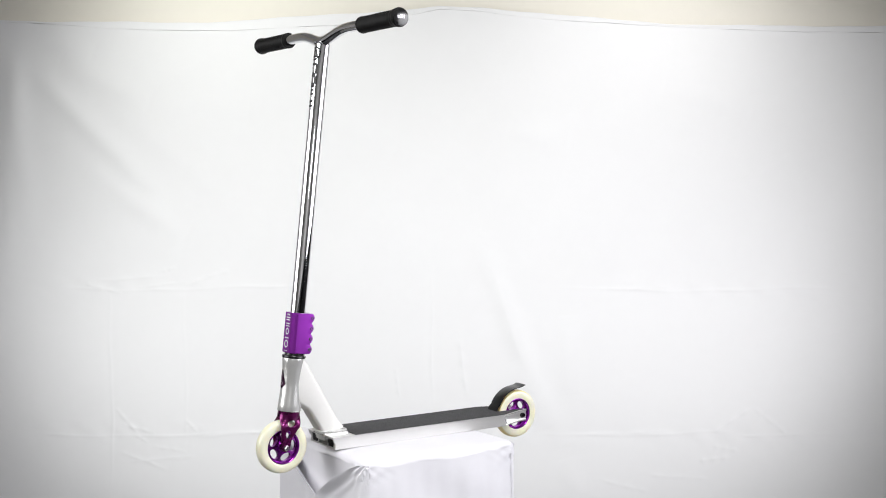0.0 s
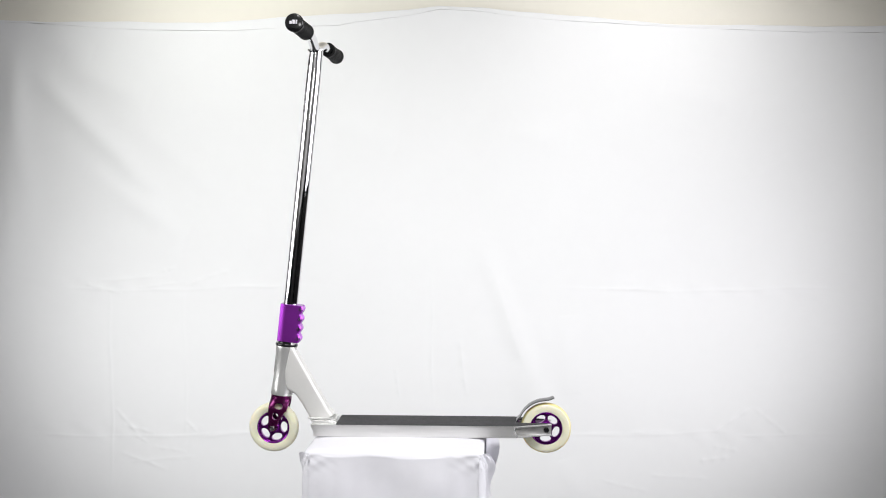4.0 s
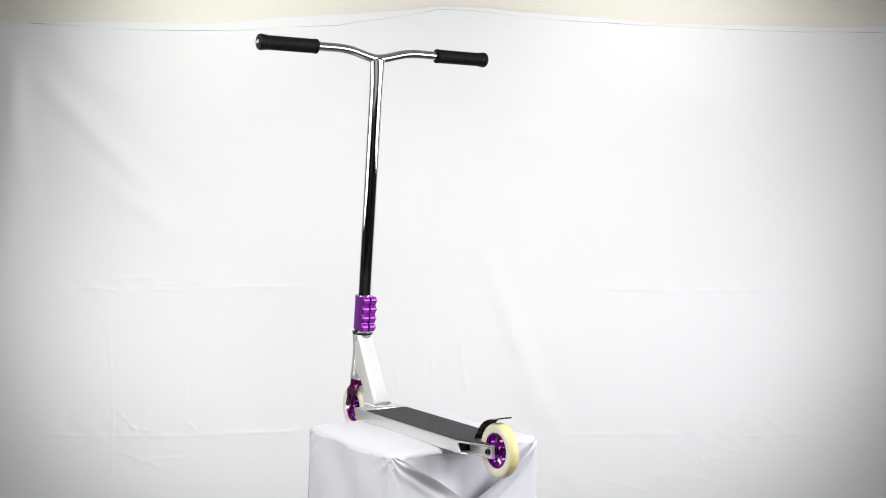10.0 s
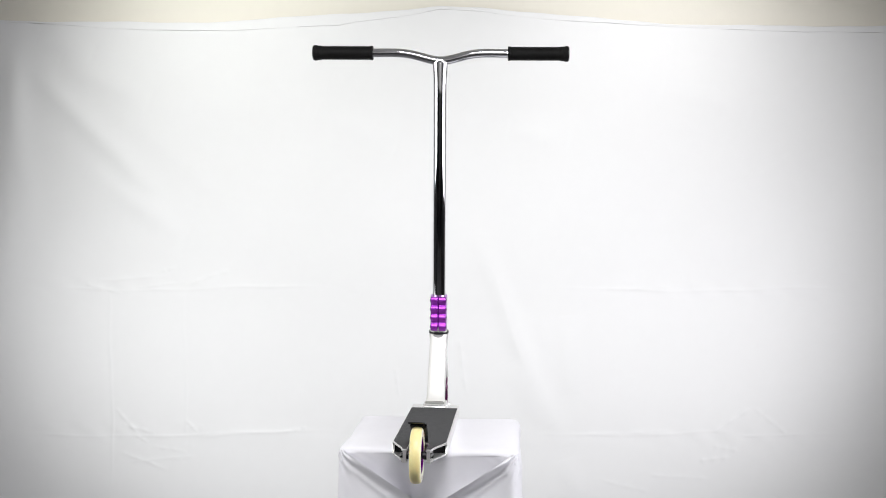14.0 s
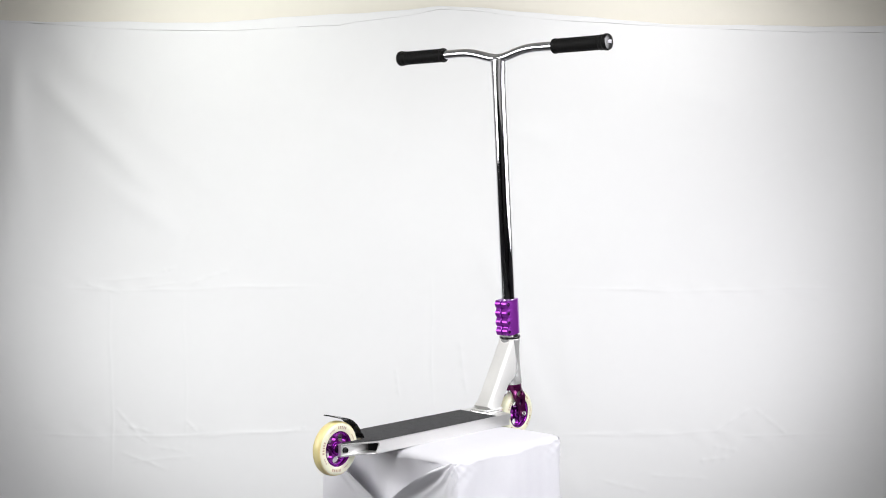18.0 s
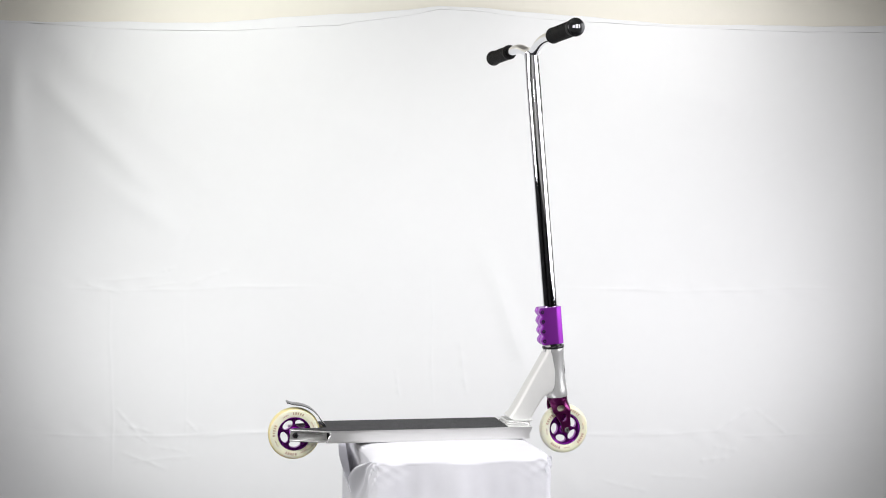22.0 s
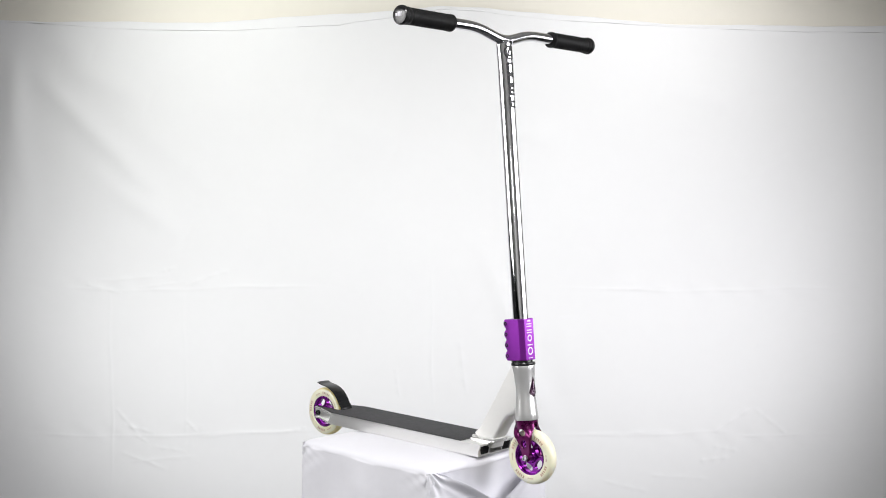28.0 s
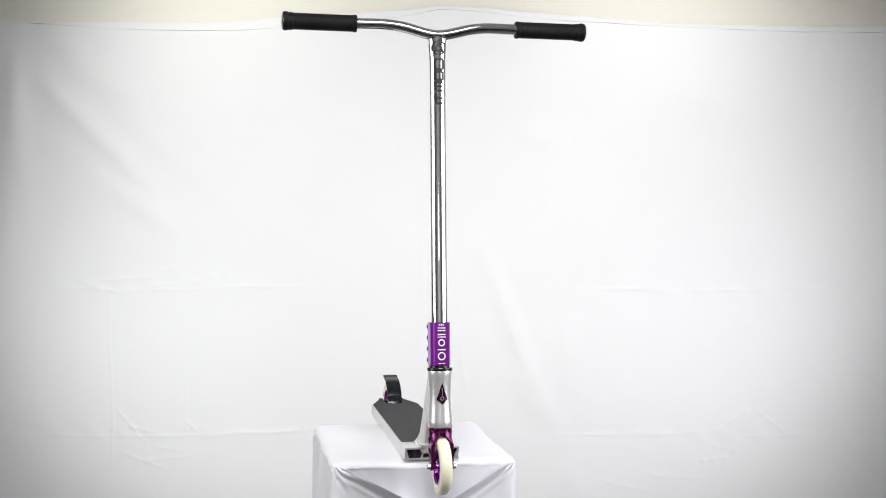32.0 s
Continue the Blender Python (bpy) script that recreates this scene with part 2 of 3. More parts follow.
# short wrinkles
WRINKLES_WEST = [
    (-1.086, 0.981, -0.842, 0.998, 2.0), (-1.124, 0.969, -1.002, 0.938, 2.5), (-0.795, 0.967, -0.644, 1.021, 1.8),
    (-1.025, 0.553, -0.944, 0.458, 2.6), (-1.003, 0.495, -0.889, 0.466, 2.0), (-1.009, 0.403, -0.850, 0.343, 1.6),
    (-0.979, 0.369, -0.757, 0.390, 1.4), (-0.899, 0.423, -0.785, 0.405, 1.2),
]
WRINKLES_EAST = [
    (0.598, 0.970, 0.827, 0.978, 1.2), (0.569, 0.478, 0.858, 0.486, 1.6), (0.989, 0.478, 1.135, 0.572, 2.2),
    (1.135, 0.572, 1.263, 0.470, 2.0), (0.947, 0.386, 1.062, 0.399, 1.8), (0.997, 0.439, 1.090, 0.420, 1.4),
    (0.607, 0.323, 0.785, 0.278, 1.6), (0.764, 0.340, 0.996, 0.322, 1.2), (1.087, 1.312, 1.236, 1.441, 1.1),
    (0.240, 1.027, 0.355, 0.684, 1.2), (0.129, 0.797, 0.158, 0.605, 3.5),
]
# soft pulls from the corner
PULLS = [
    (-1.35, 1.79, -1.32, 1.12, 4.2), (-1.36, 1.76, -1.39, 0.97, 3.6), (-1.31, 1.70, -0.86, 1.24, 3.7),
    (-1.20, 1.71, -0.91, 1.58, 2.6), (-0.91, 1.58, -0.58, 1.56, 2.2), (-1.27, 1.80, -1.10, 1.73, 2.4),
    (-1.12, 1.35, -0.79, 1.13, 3.0), (-0.95, 1.52, -0.62, 1.22, 1.8),
]
# soft hanging folds
SWAGS = [
    (0.49, 0.39, 0.54, 0.26, 2.4), (0.29, 1.50, 0.49, 1.46, 2.5), (0.49, 0.88, 0.51, 0.61, 3.0),
    (0.81, 1.66, 1.10, 1.57, 2.5), (-0.35, 1.55, -0.09, 1.44, 2.5), (1.46, 1.72, 1.44, 0.96, 1.2),
    (0.17, 1.16, 0.49, 0.43, 4.8), (0.31, 0.72, 0.42, 0.49, 3.0),
]
CREASES = [(c, 0.0040) for c in FOLDS] + [(c, 0.0062) for c in WRINKLES_WEST] + [(c, 0.0080) for c in WRINKLES_EAST] + [(c[:4] + (1.2 * c[4],), 0.0270) for c in PULLS] + [(c, 0.0240) for c in SWAGS]


def ripple(X, Z):
    """How far the cloth stands off the wall plane."""
    D = 0.004 * np.sin(2.3 * X + 1.1) * np.sin(1.7 * Z + 0.4) + 0.0035 * np.sin(5.1 * X - 1.3 * Z) + 0.002 * np.sin(9.0 * X + 2.2 * Z + 1)
    D += 0.004 * np.clip(0.9 - Z, 0, 1) * np.sin(13 * X + 2 * np.sin(3 * Z)) * np.exp(-((X - 0.35) / 0.5) ** 2)
    # slight puckers all over, stronger near the fold lines
    D += 0.00035 * np.sin(21 * X + 8 * np.sin(5 * Z)) * np.sin(17 * Z + 6 * np.sin(4 * X))
    for zf in (0.968, 0.472):
        D += 0.0009 * np.exp(-((Z - zf) / 0.03) ** 2) * np.sin(31 * X + 40 * (Z - zf) + 5 * np.sin(6 * X)) * np.clip(np.abs(X - 0.1) * 2, 0, 1)
    for (x0, z0, x1, z1, h), w in CREASES:
        h *= 0.001
        L2 = (x1 - x0) ** 2 + (z1 - z0) ** 2
        t = ((X - x0) * (x1 - x0) + (Z - z0) * (z1 - z0)) / L2
        L = math.sqrt(L2)
        d = ((X - x0) * (z1 - z0) - (Z - z0) * (x1 - x0)) / L
        d = d + (0.006 * np.sin(7 * t + 3 * x0) + 0.002 * np.sin(23 * t + x1)) * min(1.0, L)
        fade = np.clip(np.minimum(t, 1 - t) * 6 + 0.05, 0, 1) * (0.7 + 0.3 * np.sin(19 * t + 5 * x0))
        if w > 0.013:
            fade = np.sin(np.pi * np.clip(t, 0, 1)) ** 0.7
        shape = np.exp(-np.abs(d) / w) if w < 0.013 else (1.5 if x0 < -1 else 1.3) * np.exp(-(d / (1.5 * w)) ** 2)
        D = D + h * shape * fade
    return D


def sheet():
    xs = np.concatenate([np.linspace(-2.25, -1.55, 40)[:-1], np.linspace(-1.55, 1.65, 860), np.linspace(1.65, 2.25, 35)[1:]])
    us = np.concatenate([np.linspace(0, 0.1, 10)[:-1], np.linspace(0.1, 1, 450)])
    nx, nz = len(xs), len(us)
    X, U = np.meshgrid(xs, us)
    top = np.interp(X, SEAM_X, SEAM_Z)
    Z = 0.03 + (top - 0.03) * U
    D = ripple(X, Z)
    Y = 1.335 - D
    verts = np.stack([X, Y, Z], -1).reshape(-1, 3)
    idx = np.arange(nx * nz).reshape(nz, nx)
    faces = np.stack([idx[:-1, :-1], idx[:-1, 1:], idx[1:, 1:], idx[1:, :-1]], -1).reshape(-1, 4)
    root = new("backdrop_sheet")
    root.location = (0, 1.335, 0)
    tagged(root, "white cotton sheet hung on the wall, creased from folding", "sheet")
    verts[:, 1] -= 1.335
    cloth = new("cloth", raw_mesh("cloth", verts.tolist(), faces.tolist(), SHEET))
    cloth.parent = root
    # doubled hem along the top edge
    rings = []
    for x in np.linspace(-2.25, 2.25, 300):
        zs, ze = np.interp(x, SEAM_X, SEAM_Z), np.interp(x, EDGE_X, EDGE_Z)
        ze = max(ze, zs + 0.006)
        y0 = -float(ripple(np.array(x), np.array(zs)))
        wob = 0.0022 + 0.0010 * math.sin(9 * x + 2) + 0.0006 * math.sin(31 * x)
        zl = zs + 0.0012 * math.sin(14 * x) + 0.0007 * math.sin(43 * x)
        zt = max(ze + 0.0016 * math.sin(12 * x + 1) + 0.0008 * math.sin(37 * x), zl + 0.004)
        rings.append([(x, y0 - 0.2 * wob, zl - 0.0005), (x, y0 - wob, zl), (x, y0 - wob, zl + 0.002), (x, y0 - wob - 0.0008, zt - 0.0012), (x, y0, zt), (x, 0.010, zt), (x, 0.010, zl - 0.0005)])
    part("hem", loft(rings), SHEET, root, "stitched double hem along the top edge")


sheet()


# ---- the draped plinth, which turns ----
def slope(x):
    return 0.0117 * (0.185 - x)


def drape():
    root = new("draped_plinth")
    root.location = (0, 0, 0)
    tagged(root, "square plinth draped in white cloth with folded corners", "plinth")
    x0, x1, y0, y1 = -0.147, 0.236, -0.204 + PLANE, 0.180 + PLANE
    cx, cy, hx, hy = (x0 + x1) / 2, (y0 + y1) / 2, (x1 - x0) / 2, (y1 - y0) / 2
    topz = BASE - 0.0094

    def outline(r, grow, k):
        return [(cx + u, cy + v) for u, v in round_rect(hx + grow, hy + grow, r, k)]
    k = 9
    base = outline(0.016, 0, k)
    # subdivided outline so that the skirt can wave
    fine = []
    for i, (u, v) in enumerate(base):
        u2, v2 = base[(i + 1) % len(base)]
        steps = 40 if math.hypot(u2 - u, v2 - v) > 0.1 else 1
        for s in range(steps):
            fine.append((u + (u2 - u) * s / steps, v + (v2 - v) * s / steps))
    n = len(fine)

    def sag(x, y):
        """How far the cloth dips between the corners along each edge of the top."""
        u, v = (x - cx) / hx, (y - cy) / hy
        left = 0.0062 * math.exp(-((u + 0.12) / 0.38) ** 2) + 0.0030 * math.exp(-((u - 0.62) / 0.16) ** 2)
        right = 0.0052 * math.exp(-((u - 0.22) / 0.34) ** 2) + 0.0026 * math.exp(-((u + 0.55) / 0.2) ** 2)
        ends = 0.0040 * math.exp(-((v + 0.1) / 0.4) ** 2)
        keep = [max(0.0, 1 - (1 - k) / 0.30) ** 2 for k in (v, -v, abs(u))]
        return left * keep[0] + right * keep[1] + ends * keep[2]
    rings = []
    for f, dz in ((0.0, 0.002), (0.3, 0.0018), (0.6, 0.0012), (0.8, 0.0006), (0.88, 0.0002), (0.93, -0.0006), (0.96, -0.0019), (0.980, -0.0040), (0.993, -0.0070), (1.0, -0.0115)):
        ring = []
        for i, (u, v) in enumerate(fine):
            x, y = cx + (u - cx) * f, cy + (v - cy) * f
            ring.append((x, y, topz + slope(x) + dz - 0.002 + 0.0008 * math.sin(37 * x) * math.sin(31 * y) * (1 - f) - sag(x, y)))
        rings.append(ring)
    levels = [0.0145, 0.0165, 0.019, 0.022, 0.026, 0.030, 0.035, 0.040, 0.046, 0.052, 0.060, 0.07, 0.08, 0.09, 0.10, 0.115, 0.13, 0.145, 0.18, 0.23, 0.30, 0.40, 0.52, 0.64, 0.735]
    for d in levels:
        ring = []
        for i, (u, v) in enumerate(fine):
            q = i / n * 2 * math.pi
            corner = max(0.0, (abs(u - cx) / hx + abs(v - cy) / hy) - 1.55) / 0.45
            wave = 0.0032 * math.sin(9 * q + 3 + 4 * d) + 0.0014 * math.sin(17 * q + 2 * math.sin(5 * q) + 14 * d) + 0.0006 * math.sin(41 * q - 9 * d)
            wave += 0.0024 * math.sin(26 * (u + 0.75 * d) + 9 * v) * math.exp(-((d - 0.09) / 0.09) ** 2) + 0.0007 * math.sin(58 * (u - 0.45 * d) + 1.3) * math.exp(-((d - 0.05) / 0.05) ** 2)
            pucker = corner * (0.0044 * math.sin(170 * d + 30 * q) + 0.0030 * math.sin(310 * d - 55 * q))
            inward = max(hx - abs(u - cx), hy - abs(v - cy))
            g = wave * min(1, d / 0.07) * min(1, inward / 0.05) + pucker * min(1, d / 0.03) * math.exp(-d / 0.05)
            nx_, ny_ = (u - cx) / hx, (v - cy) / hy
            m = max(abs(nx_), abs(ny_))
            nx_, ny_ = (nx_ if abs(nx_) > 0.9 * m else 0), (ny_ if abs(ny_) > 0.9 * m else 0)
            edge = min(1.0, max(0.0, (abs(v - cy) / hy - 0.72) / 0.20))
            dent = -0.014 * min(1.0, max(0.0, d - 0.010) / 0.065) * (1 - edge * edge * (3 - 2 * edge)) * abs(nx_)
            ring.append((u + nx_ * (g + 0.02 * d) + (dent if nx_ > 0 else -dent), v + ny_ * (g + 0.02 * d), topz + slope(u) - d - sag(u, v) * math.exp(-max(0.0, d - 0.0115) / 0.05)))
        rings.append(ring)
    bm = loft(rings, caps=False)
    bm.verts.ensure_lookup_table()
    bmesh.ops.contextual_create(bm, geom=bm.verts[:n])
    bmesh.ops.remove_doubles(bm, verts=bm.verts, dist=1e-5)
    part("cloth_cover", bm, DRAPE, root, angle=75)

    # gift-wrap flaps on the two end faces
    def flap(end, side, drop, reach, bulge):
        """end: -1 rear, 1 front; side: 1 left, -1 right. A hanging flap whose slanting edge rolls outwards."""
        fx = x1 if end > 0 else x0
        rows, cols = 40, 26
        rings = []
        for a in range(rows):
            d = 0.010 + (0.72 - 0.010) * (a / (rows - 1)) ** 2.2
            inner = min(1.0, d / drop) * reach            # how far the edge has come in from the corner
            ring = []
            grow = min(1.0, inner / 0.05)
            for b in range(cols):
                t = b / (cols - 1)
                s = min(0.001, inner) + max(0.0, inner - 0.001) * t ** 1.6
                y = cy + side * (hy + 0.02 * d + 0.0006) - side * s
                roll = math.exp(-((1 - t) * max(inner, 0.01) / 0.014) ** 2) * min(1.0, inner / 0.035)
                out = 0.004 + 0.003 * math.sin(5 * t + 18 * d) * min(1, d / 0.05) + roll * bulge * math.exp(-((d - 0.058) / 0.052) ** 2) + 0.02 * d + 0.005 * grow * math.exp(-(((1 - t) * inner - 0.030) / 0.007) ** 2) * min(1, d / 0.04)
                hug = math.sqrt(max(0.0, 0.016 ** 2 - (0.016 - s) ** 2)) - 0.016 if s < 0.016 else 0.0
                ease = min(1.0, s / 0.030)
                out = hug - 0.0014 + 0.0028 * min(1.0, s / 0.012) + 0.02 * d + (out - 0.02 * d - 0.0014) * ease * ease * (3 - 2 * ease)
                # small wrinkles that fan out from the corner's tip
                far = math.hypot(s, d)
                out += 0.0036 * math.sin(19 * math.atan2(d, s + 1e-4) + 2 * side + 60 * far) * min(1.0, far / 0.015) * min(1.0, s / 0.012) * math.exp(-(far / 0.055) ** 2)
                x = fx + end * out
                ring.append((x, y, topz + slope(fx) - d + 0.006 * roll * min(1, d / 0.05)))
            # turned-under edge
            ring.append((fx + end * (0.003 + 0.5 * bulge * math.exp(-((d - 0.058) / 0.052) ** 2)), (cy + side * hy) - side * (inner + 0.004 * grow), topz + slope(fx) - d - 0.008 * grow))
            ring.append((fx + end * 0.002, (cy + side * hy) - side * max(0.008, inner - 0.012), topz + slope(fx) - d - 0.012 * grow))
            rings.append(ring)
        bm = bmesh.new()
        vs = [[bm.verts.new(p) for p in r] for r in rings]
        for a, b in zip(vs, vs[1:]):
            for i in range(len(a) - 1):
                bm.faces.new((a[i], a[i + 1], b[i + 1], b[i]))
        part("cloth_flap", bm, DRAPE, root, "diagonally folded cloth flap", angle=80)
    flap(-1, 1, 0.125, 0.185, 0.020)
    flap(-1, -1, 0.135, 0.195, 0.029)
    flap(1, 1, 0.110, 0.185, 0.018)
    flap(1, -1, 0.105, 0.195, 0.018)
    return root


plinth = drape()


# ---- the scooter, which turns with the plinth ----
ROOT_Z = BASE - 0.0094
scooter = new("stunt_scooter")
scooter.location = (0, 0, ROOT_Z)
tagged(scooter, "silver stunt scooter with purple clamp, fork and wheel cores, cream wheels", "scooter")
S0 = Vector((0, PLANE, BASE - ROOT_Z))      # front axle height and middle plane, in the scooter's space


def put(ob):
    """Shifts a mesh that was built about the middle plane and the axle height."""
    ob.data.transform(Matrix.Translation(S0))
    return ob


LEAN = 0.0965
TILT = math.atan(LEAN)
STEM = 0.2962          # steering axis at the height of the clamp's top
AXIS = Matrix.Translation((STEM, 0, 0.28)) @ Matrix.Rotation(-TILT, 4, "Y")   # steering axis, z along the bar


def along(z):
    """Distance along the steering axis of height z."""
    return (z - 0.28) / math.cos(TILT)


def steer(bm):
    bmesh.ops.transform(bm, matrix=AXIS, verts=bm.verts)
    return bm


def deck():
    T, Bz, wall_t = 0.0168, -0.0092, 0.0034
    half = 0.0565

    def place(u, v, w):
        return (u, v, w + slope(u))

    def side_place(u, v, w):
        return (u, w, v + slope(u))

    def plate(z_lo, z_hi, front):
        o = [(front, half), (-0.214, half), (-0.219, half - 0.002), (-0.272, 0.0325), (-0.290, 0.0300), (-0.295, 0.0285), (-0.295, 0.0195), (-0.226, 0.0195), (-0.220, 0.015)]
        return bevelled(prism(o + [(u, -v) for u, v in o[::-1]], z_lo, z_hi, place), 0.0007, 2, 50)
    ob = put(part("deck", plate(T - wall_t, T, 0.2405), ALLOY, scooter, "raw aluminium box deck with hollow nose", angle=30))
    put(part("bottom_plate", plate(Bz, Bz + wall_t, 0.2350), ALLOY, ob))
    e = 0.0002
    for side in (1, -1):
        # outer wall with scooped nose, dropout blade, slanting inner webs
        o = [(0.2400, T - wall_t + e), (0.2385, 0.0085), (0.2335, 0.001), (0.2345, -0.004), (0.2345, Bz + wall_t - e), (-0.2205, Bz + wall_t - e), (-0.2175, -0.0030), (-0.2140, 0.0020), (-0.2110, 0.0075), (-0.2110, 0.0110), (-0.2135, T - wall_t + e)]
        put(part("side_wall", prism(o, side * (half - 0.0002), side * (half - 0.0035), side_place), ALLOY, ob))
        o = [(-0.05, T - wall_t + e), (-0.05, Bz + wall_t - e), (-0.2945, Bz + wall_t - e), (-0.2945, T - wall_t + e)]
        put(part("dropout", prism(o, side * 0.0275, side * 0.0205, side_place), ALLOY, ob))
        # rounded bright rim round the open tail pocket
        flat = [(-0.2935, 0.0288), (-0.2900, 0.0297), (-0.2720, 0.0322), (-0.2450, 0.0434), (-0.2220, 0.0530), (-0.2165, 0.0552)]
        top, low = T - 0.0017, Bz + 0.0017
        rim = [(x, y, top) for x, y in flat] + [(-0.2132, 0.0553, T - 0.0035), (-0.2112, 0.0553, 0.0108), (-0.2112, 0.0553, 0.0075), (-0.2140, 0.0553, 0.0020), (-0.2175, 0.0553, -0.0030), (-0.2200, 0.0550, -0.0060)] + [(x, y, low) for x, y in flat[::-1]]
        put(part("pocket_rim", sweep([(x, side * y, z + slope(x)) for x, y, z in rim], 0.0014, 10), TUBE, ob, "bright rounded rim of the tail pocket"))
        # black blocks added as the dark of the hollow tail pocket and nose
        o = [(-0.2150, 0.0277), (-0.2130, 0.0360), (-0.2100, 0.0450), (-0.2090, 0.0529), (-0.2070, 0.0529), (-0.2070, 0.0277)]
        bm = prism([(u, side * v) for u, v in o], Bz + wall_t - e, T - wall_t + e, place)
        put(part("tail_shade_block", bm, RUBBER, ob, "black block as the shade in the hollow tail pocket"))
        # added block that keeps the nose pocket black, set just behind its opening
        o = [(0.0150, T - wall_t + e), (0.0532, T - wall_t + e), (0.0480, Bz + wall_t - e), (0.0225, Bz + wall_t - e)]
        put(part("nose_dark_block", prism(o, 0.2335, 0.2260, lambda u, v, w: (w, side * u, v + slope(w))), PLASTIC, ob, "glossy black block added as the dark of the nose pocket"))
        for o in ([(0.0130, T - wall_t + e), (0.0158, T - wall_t + e), (0.0232, Bz + wall_t - e), (0.0204, Bz + wall_t - e)],
                  [(0.0526, T - wall_t + e), (0.0534, T - wall_t + e), (0.0534, Bz + wall_t - e), (0.0472, Bz + wall_t - e)]):
            put(part("web", prism(o, 0.2350, -0.05, lambda u, v, w: (w, side * u, v + slope(w))), ALLOY, ob))
    # grip tape
    t0 = T
    o = [(0.185, 0.0545), (-0.211, 0.0545), (-0.270, 0.0315), (-0.286, 0.0285), (-0.286, 0.0205), (-0.226, 0.0205), (-0.222, 0.017),
         (-0.222, -0.017), (-0.226, -0.0205), (-0.286, -0.0205), (-0.286, -0.0285), (-0.270, -0.0315), (-0.211, -0.0545), (0.185, -0.0545)]
    bm = prism(o, t0 + 0.0002, t0 + 0.0013, place)
    put(part("grip_tape", bm, TAPE, ob, "dark grey grit tape", smooth=False))
    # welded base of the down tube
    bm = loft([[(0.2158 + u * g, v * g, T + slope(0.2158) + h) for u, v in round_rect(0.0292, 0.030, 0.006)] for g, h in ((1.0, -0.0005), (1.0, 0.0022), (0.97, 0.0038), (0.92, 0.0045))])
    put(part("tube_base", bm, TUBE, ob, "welded base plate"))
    return ob


deck()


def down_tube():
    d = Vector((0.528, 0, 0.849)).normalized()
    across = Vector((d.z, 0, -d.x))
    foot = Vector((0.2225, 0, 0.020))
    rings = []
    for L, lo, hi, b in ((-0.004, 0.0300, 0.024, 0.0235), (0.004, 0.0284, 0.0225, 0.0222), (0.012, 0.0264, 0.0200, 0.0214), (0.045, 0.0268, 0.0195, 0.0210), (0.070, 0.0276, 0.0198, 0.0209),
                         (0.080, 0.0279, 0.0215, 0.0209), (0.090, 0.0282, 0.0270, 0.0208), (0.100, 0.0286, 0.0315, 0.0207), (0.110, 0.0289, 0.0325, 0.0206)):
        m, a = (hi - lo) / 2, (hi + lo) / 2
        rings.append([foot + d * L + across * (u + m) + Vector((0, v, 0)) for u, v in round_rect(a, b, 0.0078, 7)])
    # mitred end: the lower edges run into the head tube, the upper face bends up along its back as a weld shoulder
    last = rings[-1]
    for f in (0.2, 0.35, 0.5, 0.6, 0.7, 0.8, 0.9, 1.0):
        ring = []
        for p in last:
            axis_x = STEM - LEAN * (p.z - 0.28)
            run = max(0.0, (axis_x - 0.004 - p.x) / (d.x + LEAN * d.z))
            q = p + (d - across * (0.035 if (p - foot).dot(across) < 0.004 else 0.0)) * run * f
            back = STEM - LEAN * (q.z - 0.28) - math.sqrt(max(0.004 ** 2, (0.0240 + 0.0012 * (1 - f)) ** 2 - q.y * q.y))
            if (p - foot).dot(across) < 0.004:
                q.x = min(q.x, back)
            ring.append(q)
        rings.append(ring)
    ob = put(part("down_tube", loft(rings), MATTE, scooter, "raw aluminium down tube", angle=40))
    # weld bead round the foot
    loop = round_rect(0.0285, 0.0240, 0.008, 7)
    bm = bmesh.new()
    for i, (u, v) in enumerate(loop):
        u2, v2 = loop[(i + 1) % len(loop)]
        steps = max(1, int(math.hypot(u2 - u, v2 - v) / 0.0035))
        for s in range(steps):
            t = s / steps
            c = (0.2200 + (u + (u2 - u) * t) * 1.08, v + (v2 - v) * t, 0.0242 + slope(0.2200))
            bmesh.ops.create_icosphere(bm, subdivisions=1, radius=0.0028, matrix=Matrix.Translation(c))
    put(part("weld_bead", bm, WELD, ob, "rippled weld bead"))


down_tube()


